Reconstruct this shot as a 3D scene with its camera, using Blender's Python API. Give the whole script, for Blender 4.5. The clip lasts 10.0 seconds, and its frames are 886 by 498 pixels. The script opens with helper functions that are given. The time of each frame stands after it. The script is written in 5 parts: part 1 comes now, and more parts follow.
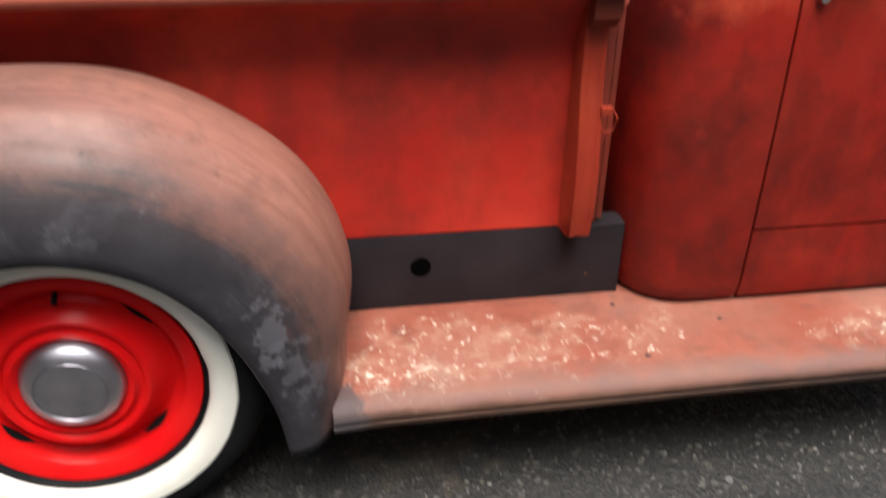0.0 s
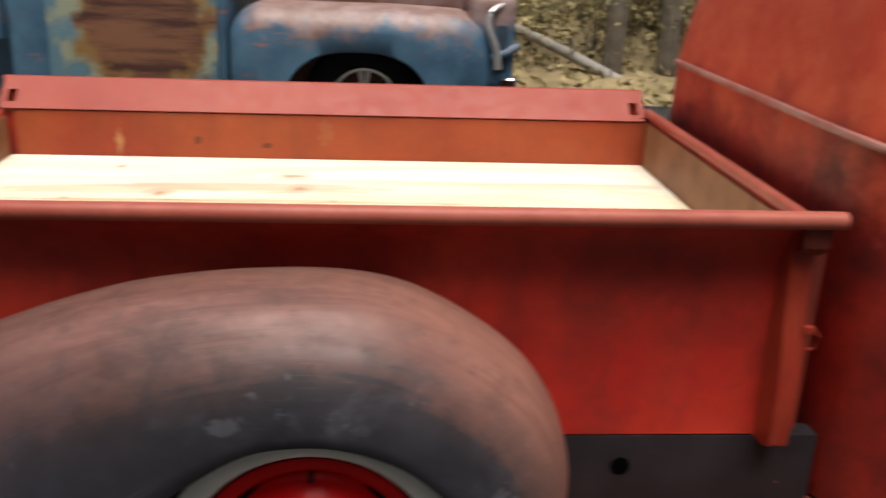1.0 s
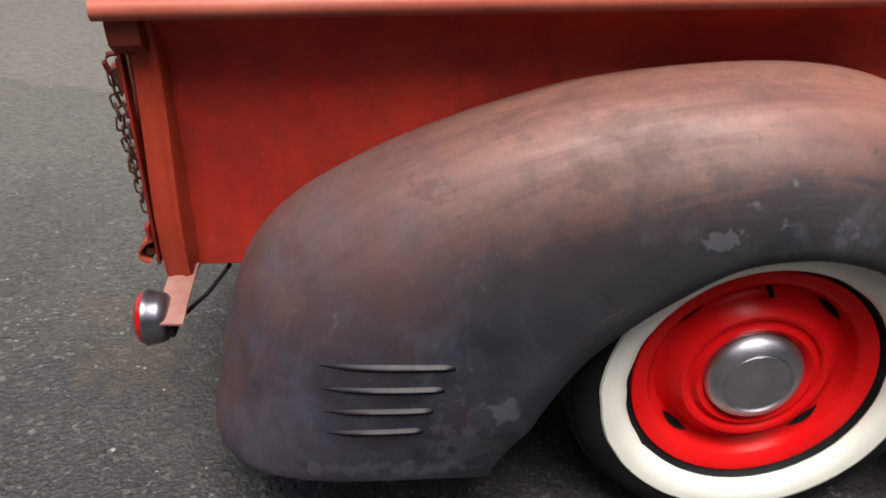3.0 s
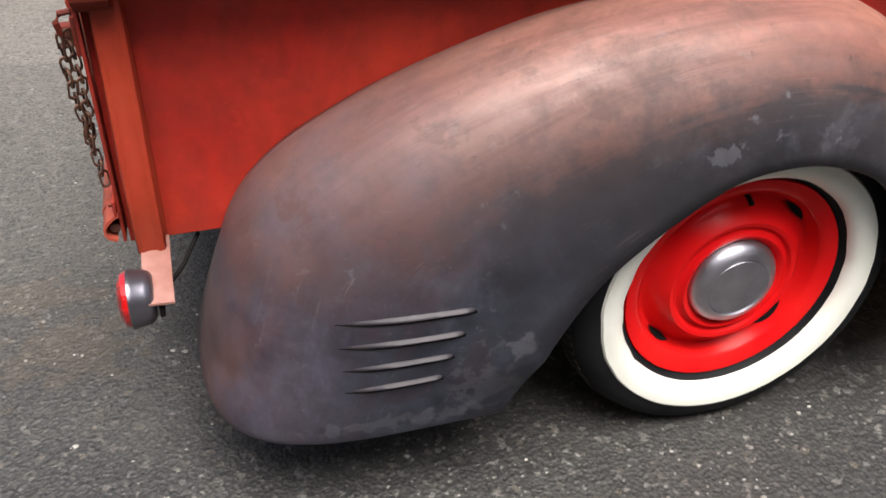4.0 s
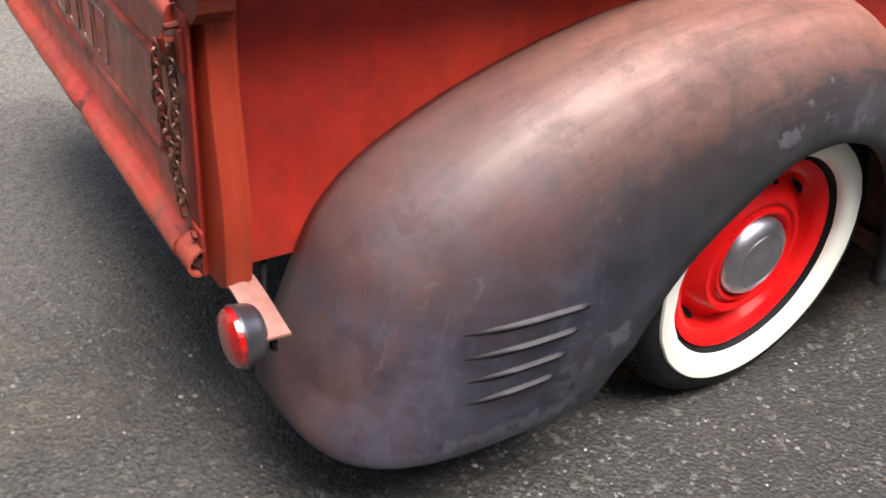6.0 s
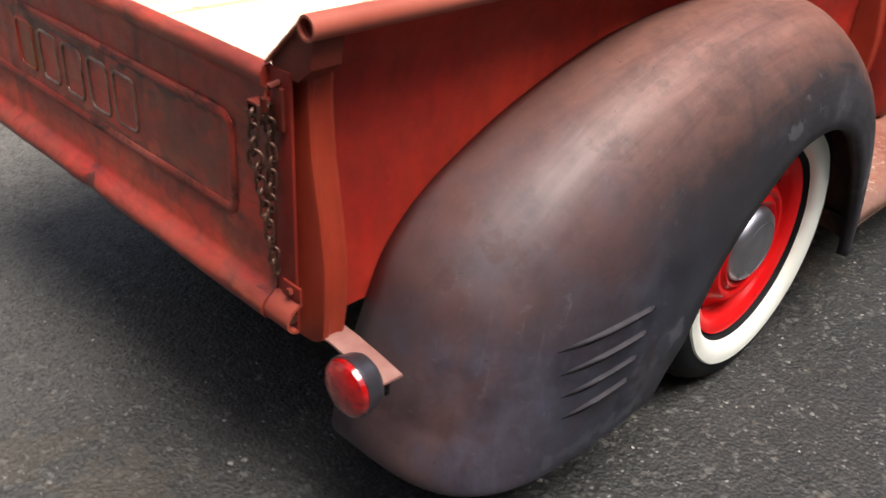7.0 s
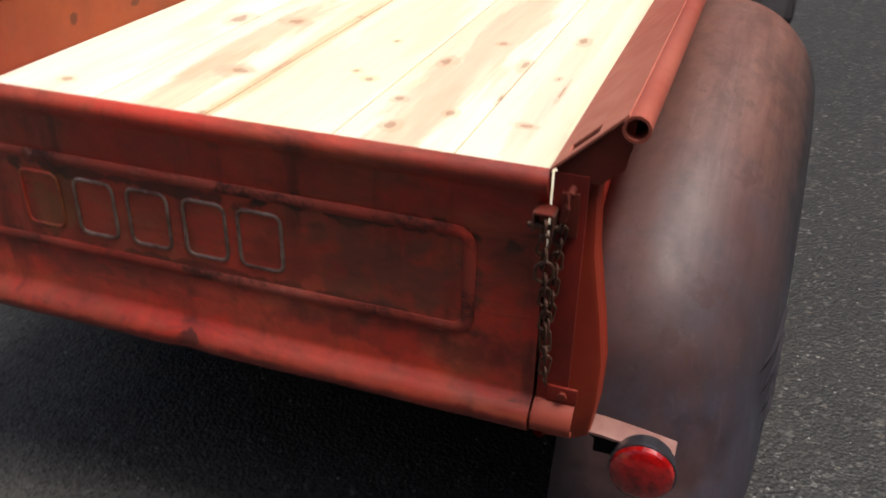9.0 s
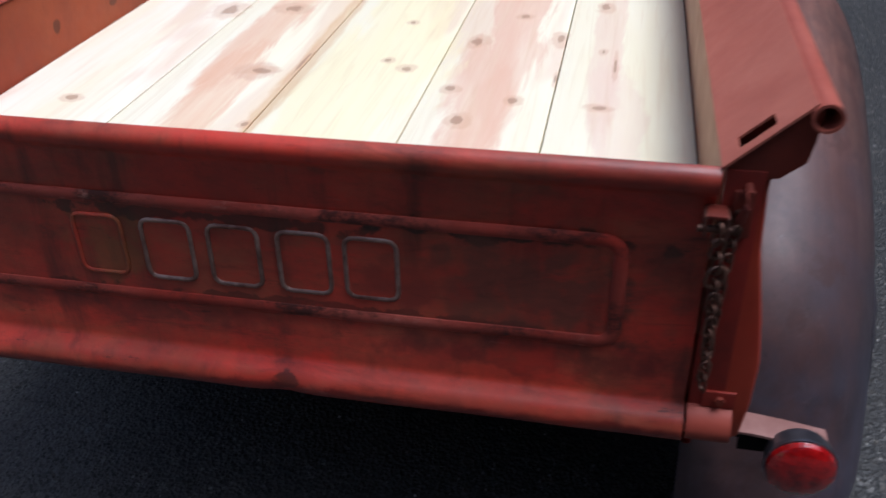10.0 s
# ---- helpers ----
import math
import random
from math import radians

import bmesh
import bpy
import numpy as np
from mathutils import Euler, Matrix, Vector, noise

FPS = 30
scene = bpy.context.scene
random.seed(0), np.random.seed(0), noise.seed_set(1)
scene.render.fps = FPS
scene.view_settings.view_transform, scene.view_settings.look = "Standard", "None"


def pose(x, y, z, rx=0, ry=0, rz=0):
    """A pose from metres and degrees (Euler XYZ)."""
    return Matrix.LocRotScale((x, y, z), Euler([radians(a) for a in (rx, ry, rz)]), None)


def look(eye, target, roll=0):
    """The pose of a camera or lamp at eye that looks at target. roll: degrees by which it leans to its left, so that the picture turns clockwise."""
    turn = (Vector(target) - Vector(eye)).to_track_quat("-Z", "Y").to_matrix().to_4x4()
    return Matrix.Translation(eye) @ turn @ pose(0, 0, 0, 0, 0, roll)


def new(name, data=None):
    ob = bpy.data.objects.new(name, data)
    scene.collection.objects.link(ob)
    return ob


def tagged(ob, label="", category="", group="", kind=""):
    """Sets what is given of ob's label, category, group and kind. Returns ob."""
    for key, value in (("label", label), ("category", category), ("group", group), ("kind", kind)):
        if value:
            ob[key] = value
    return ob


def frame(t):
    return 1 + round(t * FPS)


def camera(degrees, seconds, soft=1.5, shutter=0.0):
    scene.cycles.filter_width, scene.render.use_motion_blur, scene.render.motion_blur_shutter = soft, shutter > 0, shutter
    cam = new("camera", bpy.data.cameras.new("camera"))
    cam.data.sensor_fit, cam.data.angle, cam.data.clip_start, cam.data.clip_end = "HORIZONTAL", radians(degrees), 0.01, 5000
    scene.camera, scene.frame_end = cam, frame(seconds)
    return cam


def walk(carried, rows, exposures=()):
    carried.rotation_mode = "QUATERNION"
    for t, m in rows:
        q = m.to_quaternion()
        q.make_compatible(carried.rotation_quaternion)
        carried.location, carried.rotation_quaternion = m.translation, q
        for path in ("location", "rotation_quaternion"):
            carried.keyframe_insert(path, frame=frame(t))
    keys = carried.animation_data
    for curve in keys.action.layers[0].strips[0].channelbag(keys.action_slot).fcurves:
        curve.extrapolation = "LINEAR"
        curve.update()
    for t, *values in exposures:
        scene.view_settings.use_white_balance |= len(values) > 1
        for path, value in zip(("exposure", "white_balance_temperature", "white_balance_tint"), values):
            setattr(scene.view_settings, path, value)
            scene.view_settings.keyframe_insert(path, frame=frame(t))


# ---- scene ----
cam = camera(52.0, 10.0, shutter=0.5)
PATH = [
    (0, (0.395, -1.484, 1.303), (0.701, 0.218, 0.299), 1.4),
    (0.5, (0.276, -1.527, 1.385), (0.589, 0.275, 0.575), 1.7),
    (1, (0.107, -1.58, 1.401), (0.257, 0.305, 0.751), 2.1),
    (1.5, (-0.065, -1.567, 1.363), (-0.204, 0.294, 0.644), 1.2),
    (2, (-0.265, -1.505, 1.351), (-0.536, 0.283, 0.495), -0.2),
    (2.5, (-0.426, -1.444, 1.315), (-0.573, 0.313, 0.373), -0.6),
    (4, (-0.884, -1.322, 1.302), (-0.416, 0.259, 0.17), 0.8),
    (4.5, (-1.003, -1.284, 1.29), (-0.433, 0.247, 0.136), 1.1),
    (5, (-1.163, -1.254, 1.284), (-0.429, 0.215, 0.143), 3.8),
    (5.5, (-1.287, -1.206, 1.267), (-0.422, 0.219, 0.162), 5.5),
    (6, (-1.396, -1.094, 1.256), (-0.416, 0.278, 0.18), 5.5),
    (7.5, (-1.83, -0.713, 1.251), (-0.443, 0.354, 0.283), 2.2),
    (8, (-1.913, -0.456, 1.238), (-0.437, 0.45, 0.237), 2.1),
    (8.5, (-1.987, -0.295, 1.236), (-0.43, 0.487, 0.252), 1.5),
    (9, (-2.04, -0.141, 1.316), (-0.391, 0.427, 0.337), 1.1),
    (9.5, (-2.081, 0.004, 1.351), (-0.392, 0.462, 0.383), -0.3),
    (10, (-1.991, 0.19, 1.328), (-0.331, 0.536, 0.267), -1.1),
]
EXPOSURES = [(0, 1.08, 6500, 10), (0.5, 0.7, 6500, 10), (1, 0.34, 6500, 10), (1.5, 0.33, 6500, 10), (2, 0.72, 6500, 10), (2.5, 0.81, 6500, 10), (4, 1.34, 6500, 10), (4.5, 1.49, 6500, 10), (6, 1.51, 6500, 10), (7.5, 0.72, 6500, 10),
             (8, 0.82, 6500, 10), (8.5, 0.95, 6500, 10), (9, 0.3, 6500, 10), (9.5, -0.13, 5700, 12), (10, -0.08, 5400, 13)]
walk(cam, [(t, look(eye, target, roll)) for t, eye, target, roll in PATH], EXPOSURES)

# ---- light ----
world = bpy.data.worlds.new("overcast_sky")
scene.world = world
world.use_nodes = True
wn, wl = world.node_tree.nodes, world.node_tree.links
sky = wn.new("ShaderNodeTexSky")
sky.sky_type, sky.sun_disc = "NISHITA", False
sky.sun_elevation, sky.sun_rotation = radians(71), radians(177)
sky.air_density, sky.dust_density, sky.ozone_density = 1.0, 5.0, 1.0
wl.new(sky.outputs[0], wn["Background"].inputs[0])
wn["Background"].inputs[1].default_value = 0.1
sun = new("sun", bpy.data.lights.new("sun", "SUN"))
sun.data.energy, sun.data.angle, sun.data.color = 3.1, radians(38), (1.0, 0.97, 0.93)
sun.matrix_world = look((0.1, -1.25, 5.0), (0, 0.5, 0))


# ---- materials ----
def rgb(c):
    return (*c, 1.0)


class Mat:
    """A node material built step by step; every value is a socket or a number."""

    def __init__(self, name, rough=0.5, metal=0.0):
        self.m = bpy.data.materials.new(name)
        self.m.use_nodes = True
        self.n, self.l = self.m.node_tree.nodes, self.m.node_tree.links
        self.b = self.n["Principled BSDF"]
        self.set("Roughness", rough)
        self.set("Metallic", metal)
        self.co = self.n.new("ShaderNodeTexCoord").outputs["Object"]

    def feed(self, socket, value):
        if isinstance(value, bpy.types.NodeSocket):
            self.l.new(value, socket)
        else:
            socket.default_value = rgb(value) if isinstance(value, tuple) and len(value) == 3 and socket.type == "RGBA" else value

    def set(self, name, value):
        self.feed(self.b.inputs[name], value)
        return self

    def stretch(self, scale, shift=(0, 0, 0)):
        v = self.n.new("ShaderNodeMapping")
        self.l.new(self.co, v.inputs[0])
        v.inputs["Scale"].default_value, v.inputs["Location"].default_value = scale, shift
        return v.outputs[0]

    def noise(self, scale, detail=4.0, rough=0.55, co=None, distort=0.0):
        v = self.n.new("ShaderNodeTexNoise")
        self.l.new(co or self.co, v.inputs["Vector"])
        v.inputs["Scale"].default_value, v.inputs["Detail"].default_value = scale, detail
        v.inputs["Roughness"].default_value, v.inputs["Distortion"].default_value = rough, distort
        return v.outputs["Fac"]

    def cells(self, scale, what="Distance", co=None):
        v = self.n.new("ShaderNodeTexVoronoi")
        self.l.new(co or self.co, v.inputs["Vector"])
        v.inputs["Scale"].default_value = scale
        return v.outputs[what]

    def ramp(self, fac, a, b, lo=0.0, hi=1.0):
        v = self.n.new("ShaderNodeMapRange")
        self.feed(v.inputs["Value"], fac)
        for k, x in (("From Min", a), ("From Max", b), ("To Min", lo), ("To Max", hi)):
            v.inputs[k].default_value = x
        return v.outputs[0]

    def math(self, op, a, b=0.0):
        v = self.n.new("ShaderNodeMath")
        v.operation = op
        self.feed(v.inputs[0], a)
        self.feed(v.inputs[1], b)
        return v.outputs[0]

    def mix(self, fac, a, b):
        v = self.n.new("ShaderNodeMix")
        v.data_type = "RGBA"
        self.feed(v.inputs[0], fac)
        self.feed(v.inputs[6], a)
        self.feed(v.inputs[7], b)
        return v.outputs[2]

    def axis(self, k):
        v = self.n.new("ShaderNodeSeparateXYZ")
        self.l.new(self.co, v.inputs[0])
        return v.outputs[k]

    def spot(self, place, size, ragged=0.6, scale=22.0, soft=0.15):
        """A ragged stain round a place: 1 inside."""
        v = self.n.new("ShaderNodeVectorMath")
        v.operation = "SUBTRACT"
        self.l.new(self.co, v.inputs[0])
        v.inputs[1].default_value = place
        w = self.n.new("ShaderNodeVectorMath")
        w.operation = "DIVIDE"
        self.l.new(v.outputs[0], w.inputs[0])
        w.inputs[1].default_value = size
        d = self.n.new("ShaderNodeVectorMath")
        d.operation = "LENGTH"
        self.l.new(w.outputs[0], d.inputs[0])
        edge = self.math("ADD", d.outputs["Value"], self.ramp(self.noise(scale), 0.3, 0.7, -ragged, ragged))
        return self.ramp(edge, 1.0 + soft, 1.0 - soft)

    def rand(self):
        return self.n.new("ShaderNodeObjectInfo").outputs["Random"]

    def bump(self, height, strength=0.2, distance=0.002):
        v = self.n.new("ShaderNodeBump")
        v.inputs["Strength"].default_value, v.inputs["Distance"].default_value = strength, distance
        self.feed(v.inputs["Height"], height)
        self.l.new(v.outputs[0], self.b.inputs["Normal"])
        return self

    def color(self, value):
        return self.set("Base Color", value)


def red_paint(name, main, faded, dark, darkness=0.55, rough=0.5):
    """Old brushed red paint with sooty clouds and chalky streaks."""
    m = Mat(name)
    wide = m.noise(2.6, 5, 0.6)
    fine = m.noise(26, 4, 0.6)
    streak = m.noise(9, 3, 0.5, m.stretch((1.0, 1.0, 0.22)))
    c = m.mix(m.ramp(wide, 0.35, 0.7), main, faded)
    c = m.mix(m.ramp(m.noise(3.8, 7, 0.68, m.stretch((1, 1, 1), (3, 1, 7))), 0.42, 0.7, 0, darkness), c, dark)
    c = m.mix(m.ramp(m.noise(11, 6, 0.7, m.stretch((1, 1, 0.6), (8, 2, 3))), 0.5, 0.7, 0, darkness * 0.6), c, dark)
    c = m.mix(m.ramp(streak, 0.55, 0.8, 0, 0.35), c, dark)
    c = m.mix(m.ramp(fine, 0.62, 0.72, 0, 0.3), c, faded)
    m.color(c).set("Roughness", m.ramp(fine, 0.3, 0.7, rough - 0.08, rough + 0.1)).set("Specular IOR Level", 0.3)
    m.last = c
    return m.bump(m.math("ADD", m.noise(60, 4), m.math("MULTIPLY", m.noise(4, 3), 4.0)), 0.12, 0.0015)


PAINT = red_paint("worn_red_paint", (0.42, 0.018, 0.011), (0.5, 0.046, 0.021), (0.13, 0.017, 0.012), 0.74, 0.56).m
CABPAINT = red_paint("cab_red_paint", (0.235, 0.009, 0.005), (0.29, 0.02, 0.01), (0.045, 0.007, 0.005), 0.82)
bleached = CABPAINT.ramp(CABPAINT.math("ADD", CABPAINT.axis(2), CABPAINT.ramp(CABPAINT.noise(4, 6, 0.65), 0.25, 0.75, -0.2, 0.2)), 0.89, 1.08, 0, 0.85)
bleached = CABPAINT.math("MULTIPLY", bleached, CABPAINT.ramp(CABPAINT.math("ADD", CABPAINT.axis(0), CABPAINT.ramp(CABPAINT.noise(5, 5, 0.6), 0.25, 0.75, -0.1, 0.1)), 1.12, 1.32, 1.0, 0.22))
CABPAINT.color(CABPAINT.mix(bleached, CABPAINT.last, CABPAINT.mix(CABPAINT.ramp(CABPAINT.noise(9, 6, 0.7), 0.4, 0.65), (0.5, 0.06, 0.027), (0.62, 0.115, 0.048))))
CABPAINT = CABPAINT.m
RAILPAINT = red_paint("faded_red_rail", (0.35, 0.074, 0.046), (0.42, 0.12, 0.08), (0.17, 0.03, 0.02), 0.4, 0.48).m
STAKEPAINT = red_paint("orange_red_stake", (0.31, 0.028, 0.012), (0.36, 0.055, 0.022), (0.12, 0.01, 0.007), 0.4).m
FLARE = red_paint("faded_flare_paint", (0.47, 0.135, 0.09), (0.53, 0.19, 0.13), (0.3, 0.07, 0.048), 0.4, 0.5).m
GUSSET = red_paint("dark_rusty_red", (0.17, 0.022, 0.012), (0.24, 0.04, 0.02), (0.05, 0.014, 0.01), 0.6, 0.55).m
INNERPAINT = red_paint("orange_brown_inside", (0.29, 0.042, 0.014), (0.35, 0.08, 0.026), (0.13, 0.03, 0.015), 0.45, 0.55)
INNERPAINT.color(INNERPAINT.mix(INNERPAINT.math("MULTIPLY", INNERPAINT.math("MAXIMUM", INNERPAINT.spot((-0.69, 1.25, 0.765), (0.012, 0.05, 0.04), 0.5, 40), INNERPAINT.math("MULTIPLY", INNERPAINT.spot((-0.05, 1.25, 0.81), (0.02, 0.05, 0.03), 0.9, 40), 0.22)), 0.6), INNERPAINT.mix(INNERPAINT.math("MULTIPLY", INNERPAINT.math("MAXIMUM", INNERPAINT.spot((-0.237, 1.25, 0.758), (0.014, 0.05, 0.008), 0.4, 40), INNERPAINT.spot((-0.45, 1.25, 0.772), (0.012, 0.05, 0.013), 0.3, 40)), 0.7), INNERPAINT.last, (0.07, 0.025, 0.014)), (0.5, 0.27, 0.11)))
INNERPAINT = INNERPAINT.m
FARRAIL = red_paint("pinkish_flare_paint", (0.29, 0.046, 0.027), (0.33, 0.07, 0.042), (0.22, 0.026, 0.02), 0.3, 0.5).m


def gate_paint():
    m = red_paint("tailgate_rusty_red", (0.58, 0.034, 0.018), (0.62, 0.075, 0.036), (0.13, 0.03, 0.018), 0.8, 0.38)
    c = m.last
    c = m.mix(m.ramp(m.noise(5, 6, 0.7, m.stretch((1, 0.7, 1.6), (1, 5, 2))), 0.46, 0.66, 0, 0.65), c, (0.36, 0.115, 0.052))
    c = m.mix(m.ramp(m.noise(9, 6, 0.7, m.stretch((1, 0.8, 1.3), (6, 1, 8))), 0.52, 0.7, 0, 0.6), c, (0.48, 0.06, 0.028))
    c = m.mix(m.ramp(m.noise(22, 6, 0.75, m.stretch((1, 0.5, 1.2), (2, 7, 3))), 0.56, 0.74, 0, 0.5), c, (0.07, 0.026, 0.015))
    c = m.mix(m.ramp(m.noise(3.6, 5, 0.65, m.stretch((1, 0.8, 1.8), (9, 6, 2))), 0.48, 0.64, 0, 0.36), c, (0.14, 0.025, 0.018))
    run = m.noise(16, 4, 0.6, m.stretch((1, 1, 0.16), (4, 4, 1)))
    c = m.mix(m.ramp(run, 0.56, 0.7, 0, 0.6), c, (0.045, 0.016, 0.011))
    # Rust patches, dark lines beside the panel bead, a dark spot at the dent.
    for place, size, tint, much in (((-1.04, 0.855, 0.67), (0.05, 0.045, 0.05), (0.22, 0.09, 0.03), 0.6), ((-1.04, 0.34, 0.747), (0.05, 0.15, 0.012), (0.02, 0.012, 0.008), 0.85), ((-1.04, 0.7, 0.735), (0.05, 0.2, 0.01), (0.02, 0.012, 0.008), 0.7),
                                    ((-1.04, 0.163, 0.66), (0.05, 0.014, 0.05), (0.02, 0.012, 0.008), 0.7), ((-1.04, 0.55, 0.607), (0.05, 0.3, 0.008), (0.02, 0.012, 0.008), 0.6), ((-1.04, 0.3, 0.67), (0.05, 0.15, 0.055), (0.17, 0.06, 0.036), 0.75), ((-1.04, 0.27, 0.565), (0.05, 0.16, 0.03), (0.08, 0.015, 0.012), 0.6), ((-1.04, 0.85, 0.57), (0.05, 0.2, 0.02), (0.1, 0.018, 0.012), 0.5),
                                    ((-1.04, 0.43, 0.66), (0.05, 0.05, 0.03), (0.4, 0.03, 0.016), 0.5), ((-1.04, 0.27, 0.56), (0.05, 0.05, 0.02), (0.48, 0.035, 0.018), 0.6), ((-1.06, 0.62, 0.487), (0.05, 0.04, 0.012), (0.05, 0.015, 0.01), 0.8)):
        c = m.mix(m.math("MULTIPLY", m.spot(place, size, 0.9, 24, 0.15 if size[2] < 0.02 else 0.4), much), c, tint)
    gloom = m.noise(4.2, 7, 0.68, m.stretch((1, 0.55, 1.5), (2, 8, 5)), 0.4)
    c = m.mix(m.ramp(gloom, 0.48, 0.63, 0, 0.38), c, (0.1, 0.021, 0.018))
    c = m.mix(m.ramp(m.noise(6.5, 6, 0.7, m.stretch((1, 0.6, 1.4), (7, 3, 1)), 0.3), 0.54, 0.66, 0, 0.7), c, (0.6, 0.04, 0.022))
    # Lips get a painted pale highlight, the roll's underside a painted shade.
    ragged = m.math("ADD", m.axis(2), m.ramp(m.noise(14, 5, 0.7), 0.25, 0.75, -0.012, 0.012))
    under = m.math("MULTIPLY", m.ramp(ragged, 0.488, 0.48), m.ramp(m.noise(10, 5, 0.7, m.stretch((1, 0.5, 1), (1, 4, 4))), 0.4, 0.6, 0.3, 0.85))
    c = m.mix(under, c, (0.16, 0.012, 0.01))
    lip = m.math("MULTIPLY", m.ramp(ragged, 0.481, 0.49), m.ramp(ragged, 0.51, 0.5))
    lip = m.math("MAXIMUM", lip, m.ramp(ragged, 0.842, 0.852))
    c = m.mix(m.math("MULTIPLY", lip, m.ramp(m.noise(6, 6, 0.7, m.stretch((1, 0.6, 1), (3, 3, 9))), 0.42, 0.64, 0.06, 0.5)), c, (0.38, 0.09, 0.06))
    scar = m.noise(7, 7, 0.78, m.stretch((1, 0.5, 2.6), (5, 9, 6)), 0.7)
    c = m.mix(m.ramp(scar, 0.55, 0.7, 0, 0.55), c, (0.06, 0.018, 0.013))
    c = m.mix(m.ramp(m.noise(12, 7, 0.8, m.stretch((1, 0.4, 2.0), (1, 2, 9)), 0.4), 0.64, 0.69, 0, 0.5), c, (0.4, 0.14, 0.1))
    gouge = m.ramp(m.noise(30, 6, 0.8, m.stretch((1, 0.25, 1.6), (7, 2, 4))), 0.62, 0.68)
    c = m.mix(m.math("MULTIPLY", gouge, 0.6), c, (0.025, 0.014, 0.011))
    m.color(c).set("Specular IOR Level", 0.45)
    return m.m


GATEPAINT = gate_paint()
BEADPAINT = red_paint("worn_bead_paint", (0.4, 0.04, 0.024), (0.42, 0.12, 0.085), (0.1, 0.022, 0.015), 0.8, 0.42)
_b = BEADPAINT
_k = _b.mix(_b.ramp(_b.noise(17, 6, 0.75, _b.stretch((1, 0.5, 1), (3, 1, 5))), 0.5, 0.6, 0, 0.85), _b.last, (0.03, 0.014, 0.011))
_b.color(_b.mix(_b.ramp(_b.noise(26, 6, 0.78, _b.stretch((1, 0.4, 1), (9, 2, 5))), 0.58, 0.66, 0, 0.6), _k, (0.46, 0.2, 0.15)))
BEADPAINT = BEADPAINT.m


def fender_paint():
    """Red oxide along the crown, with some sky sheen painted in, worn into dark primer round the wheel; u runs along
    the arch, v across it.
    """
    m = Mat("patina_fender_primer")
    uv = m.n.new("ShaderNodeTexCoord").outputs["UV"]
    sep = m.n.new("ShaderNodeSeparateXYZ")
    m.l.new(uv, sep.inputs[0])
    u, v = sep.outputs[0], sep.outputs[1]
    along = m.n.new("ShaderNodeMapping")
    m.l.new(uv, along.inputs[0])
    along.inputs["Scale"].default_value = (3.0, 9.0, 1.0)
    brushed = m.noise(1.6, 7, 0.68, along.outputs[0], 0.35)
    blotch = m.noise(4.2, 6, 0.62)
    small = m.noise(13, 7, 0.7, m.stretch((0.8, 1, 1), (2, 0, 5)))
    speck = m.noise(46, 5, 0.7, m.stretch((1, 1, 1), (1, 6, 2)))
    edge = m.math("ADD", v, m.ramp(blotch, 0.25, 0.75, -0.12, 0.12))
    edge = m.math("ADD", edge, m.ramp(small, 0.25, 0.75, -0.08, 0.08))
    edge = m.math("ADD", edge, m.ramp(brushed, 0.3, 0.7, -0.08, 0.08))
    front = m.ramp(m.math("ADD", u, m.ramp(blotch, 0.25, 0.75, -0.05, 0.05)), 0.55, 0.75)
    tail = m.ramp(m.math("ADD", u, m.ramp(blotch, 0.25, 0.75, -0.06, 0.06)), 0.5, 0.24)
    upper = m.ramp(edge, 0.5, 0.14)
    salmon = m.mix(m.ramp(brushed, 0.34, 0.66), (0.105, 0.044, 0.034), (0.225, 0.105, 0.08))
    salmon = m.mix(m.math("MULTIPLY", front, 0.75), salmon, m.mix(m.ramp(brushed, 0.34, 0.66), (0.2, 0.074, 0.05), (0.33, 0.15, 0.108)))
    salmon = m.mix(m.math("MULTIPLY", m.ramp(small, 0.5, 0.68, 0, 0.55), m.ramp(front, 0.0, 1.0, 1.0, 0.35)), salmon, (0.07, 0.034, 0.026))
    salmon = m.mix(m.ramp(m.noise(2.3, 4, 0.5, m.stretch((1, 1, 1), (4, 4, 4))), 0.5, 0.65, 0, 0.5), salmon, (0.13, 0.082, 0.068))
    salmon = m.mix(m.ramp(speck, 0.62, 0.7, 0, 0.3), salmon, (0.24, 0.13, 0.1))
    primer = m.mix(m.ramp(m.noise(7, 6, 0.68, m.stretch((1, 1, 1), (5, 1, 9))), 0.35, 0.7), (0.014, 0.0135, 0.017), (0.034, 0.032, 0.037))
    primer = m.mix(m.ramp(edge, 0.66, 0.42, 0, 0.5), primer, (0.05, 0.029, 0.025))
    c = m.mix(upper, primer, salmon)
    greyed = m.math("MULTIPLY", tail, m.ramp(edge, -0.03, 0.1, 0.65, 0.93))
    grey = m.mix(m.ramp(edge, 0.2, 0.5), m.mix(m.ramp(small, 0.38, 0.66), (0.018, 0.0175, 0.028), (0.052, 0.047, 0.064)), m.mix(m.ramp(small, 0.4, 0.66), (0.009, 0.011, 0.018), (0.032, 0.036, 0.052)))
    cloud = m.noise(6.5, 6, 0.7, m.stretch((1, 1, 0.45), (2, 5, 8)), 0.5)
    grey = m.mix(m.ramp(cloud, 0.52, 0.68, 0, 0.6), grey, (0.064, 0.067, 0.098))
    grey = m.mix(m.ramp(cloud, 0.46, 0.34, 0, 0.6), grey, (0.03, 0.018, 0.022))
    warm = m.noise(4.5, 5, 0.65, m.stretch((1, 1, 0.6), (7, 1, 2)), 0.3)
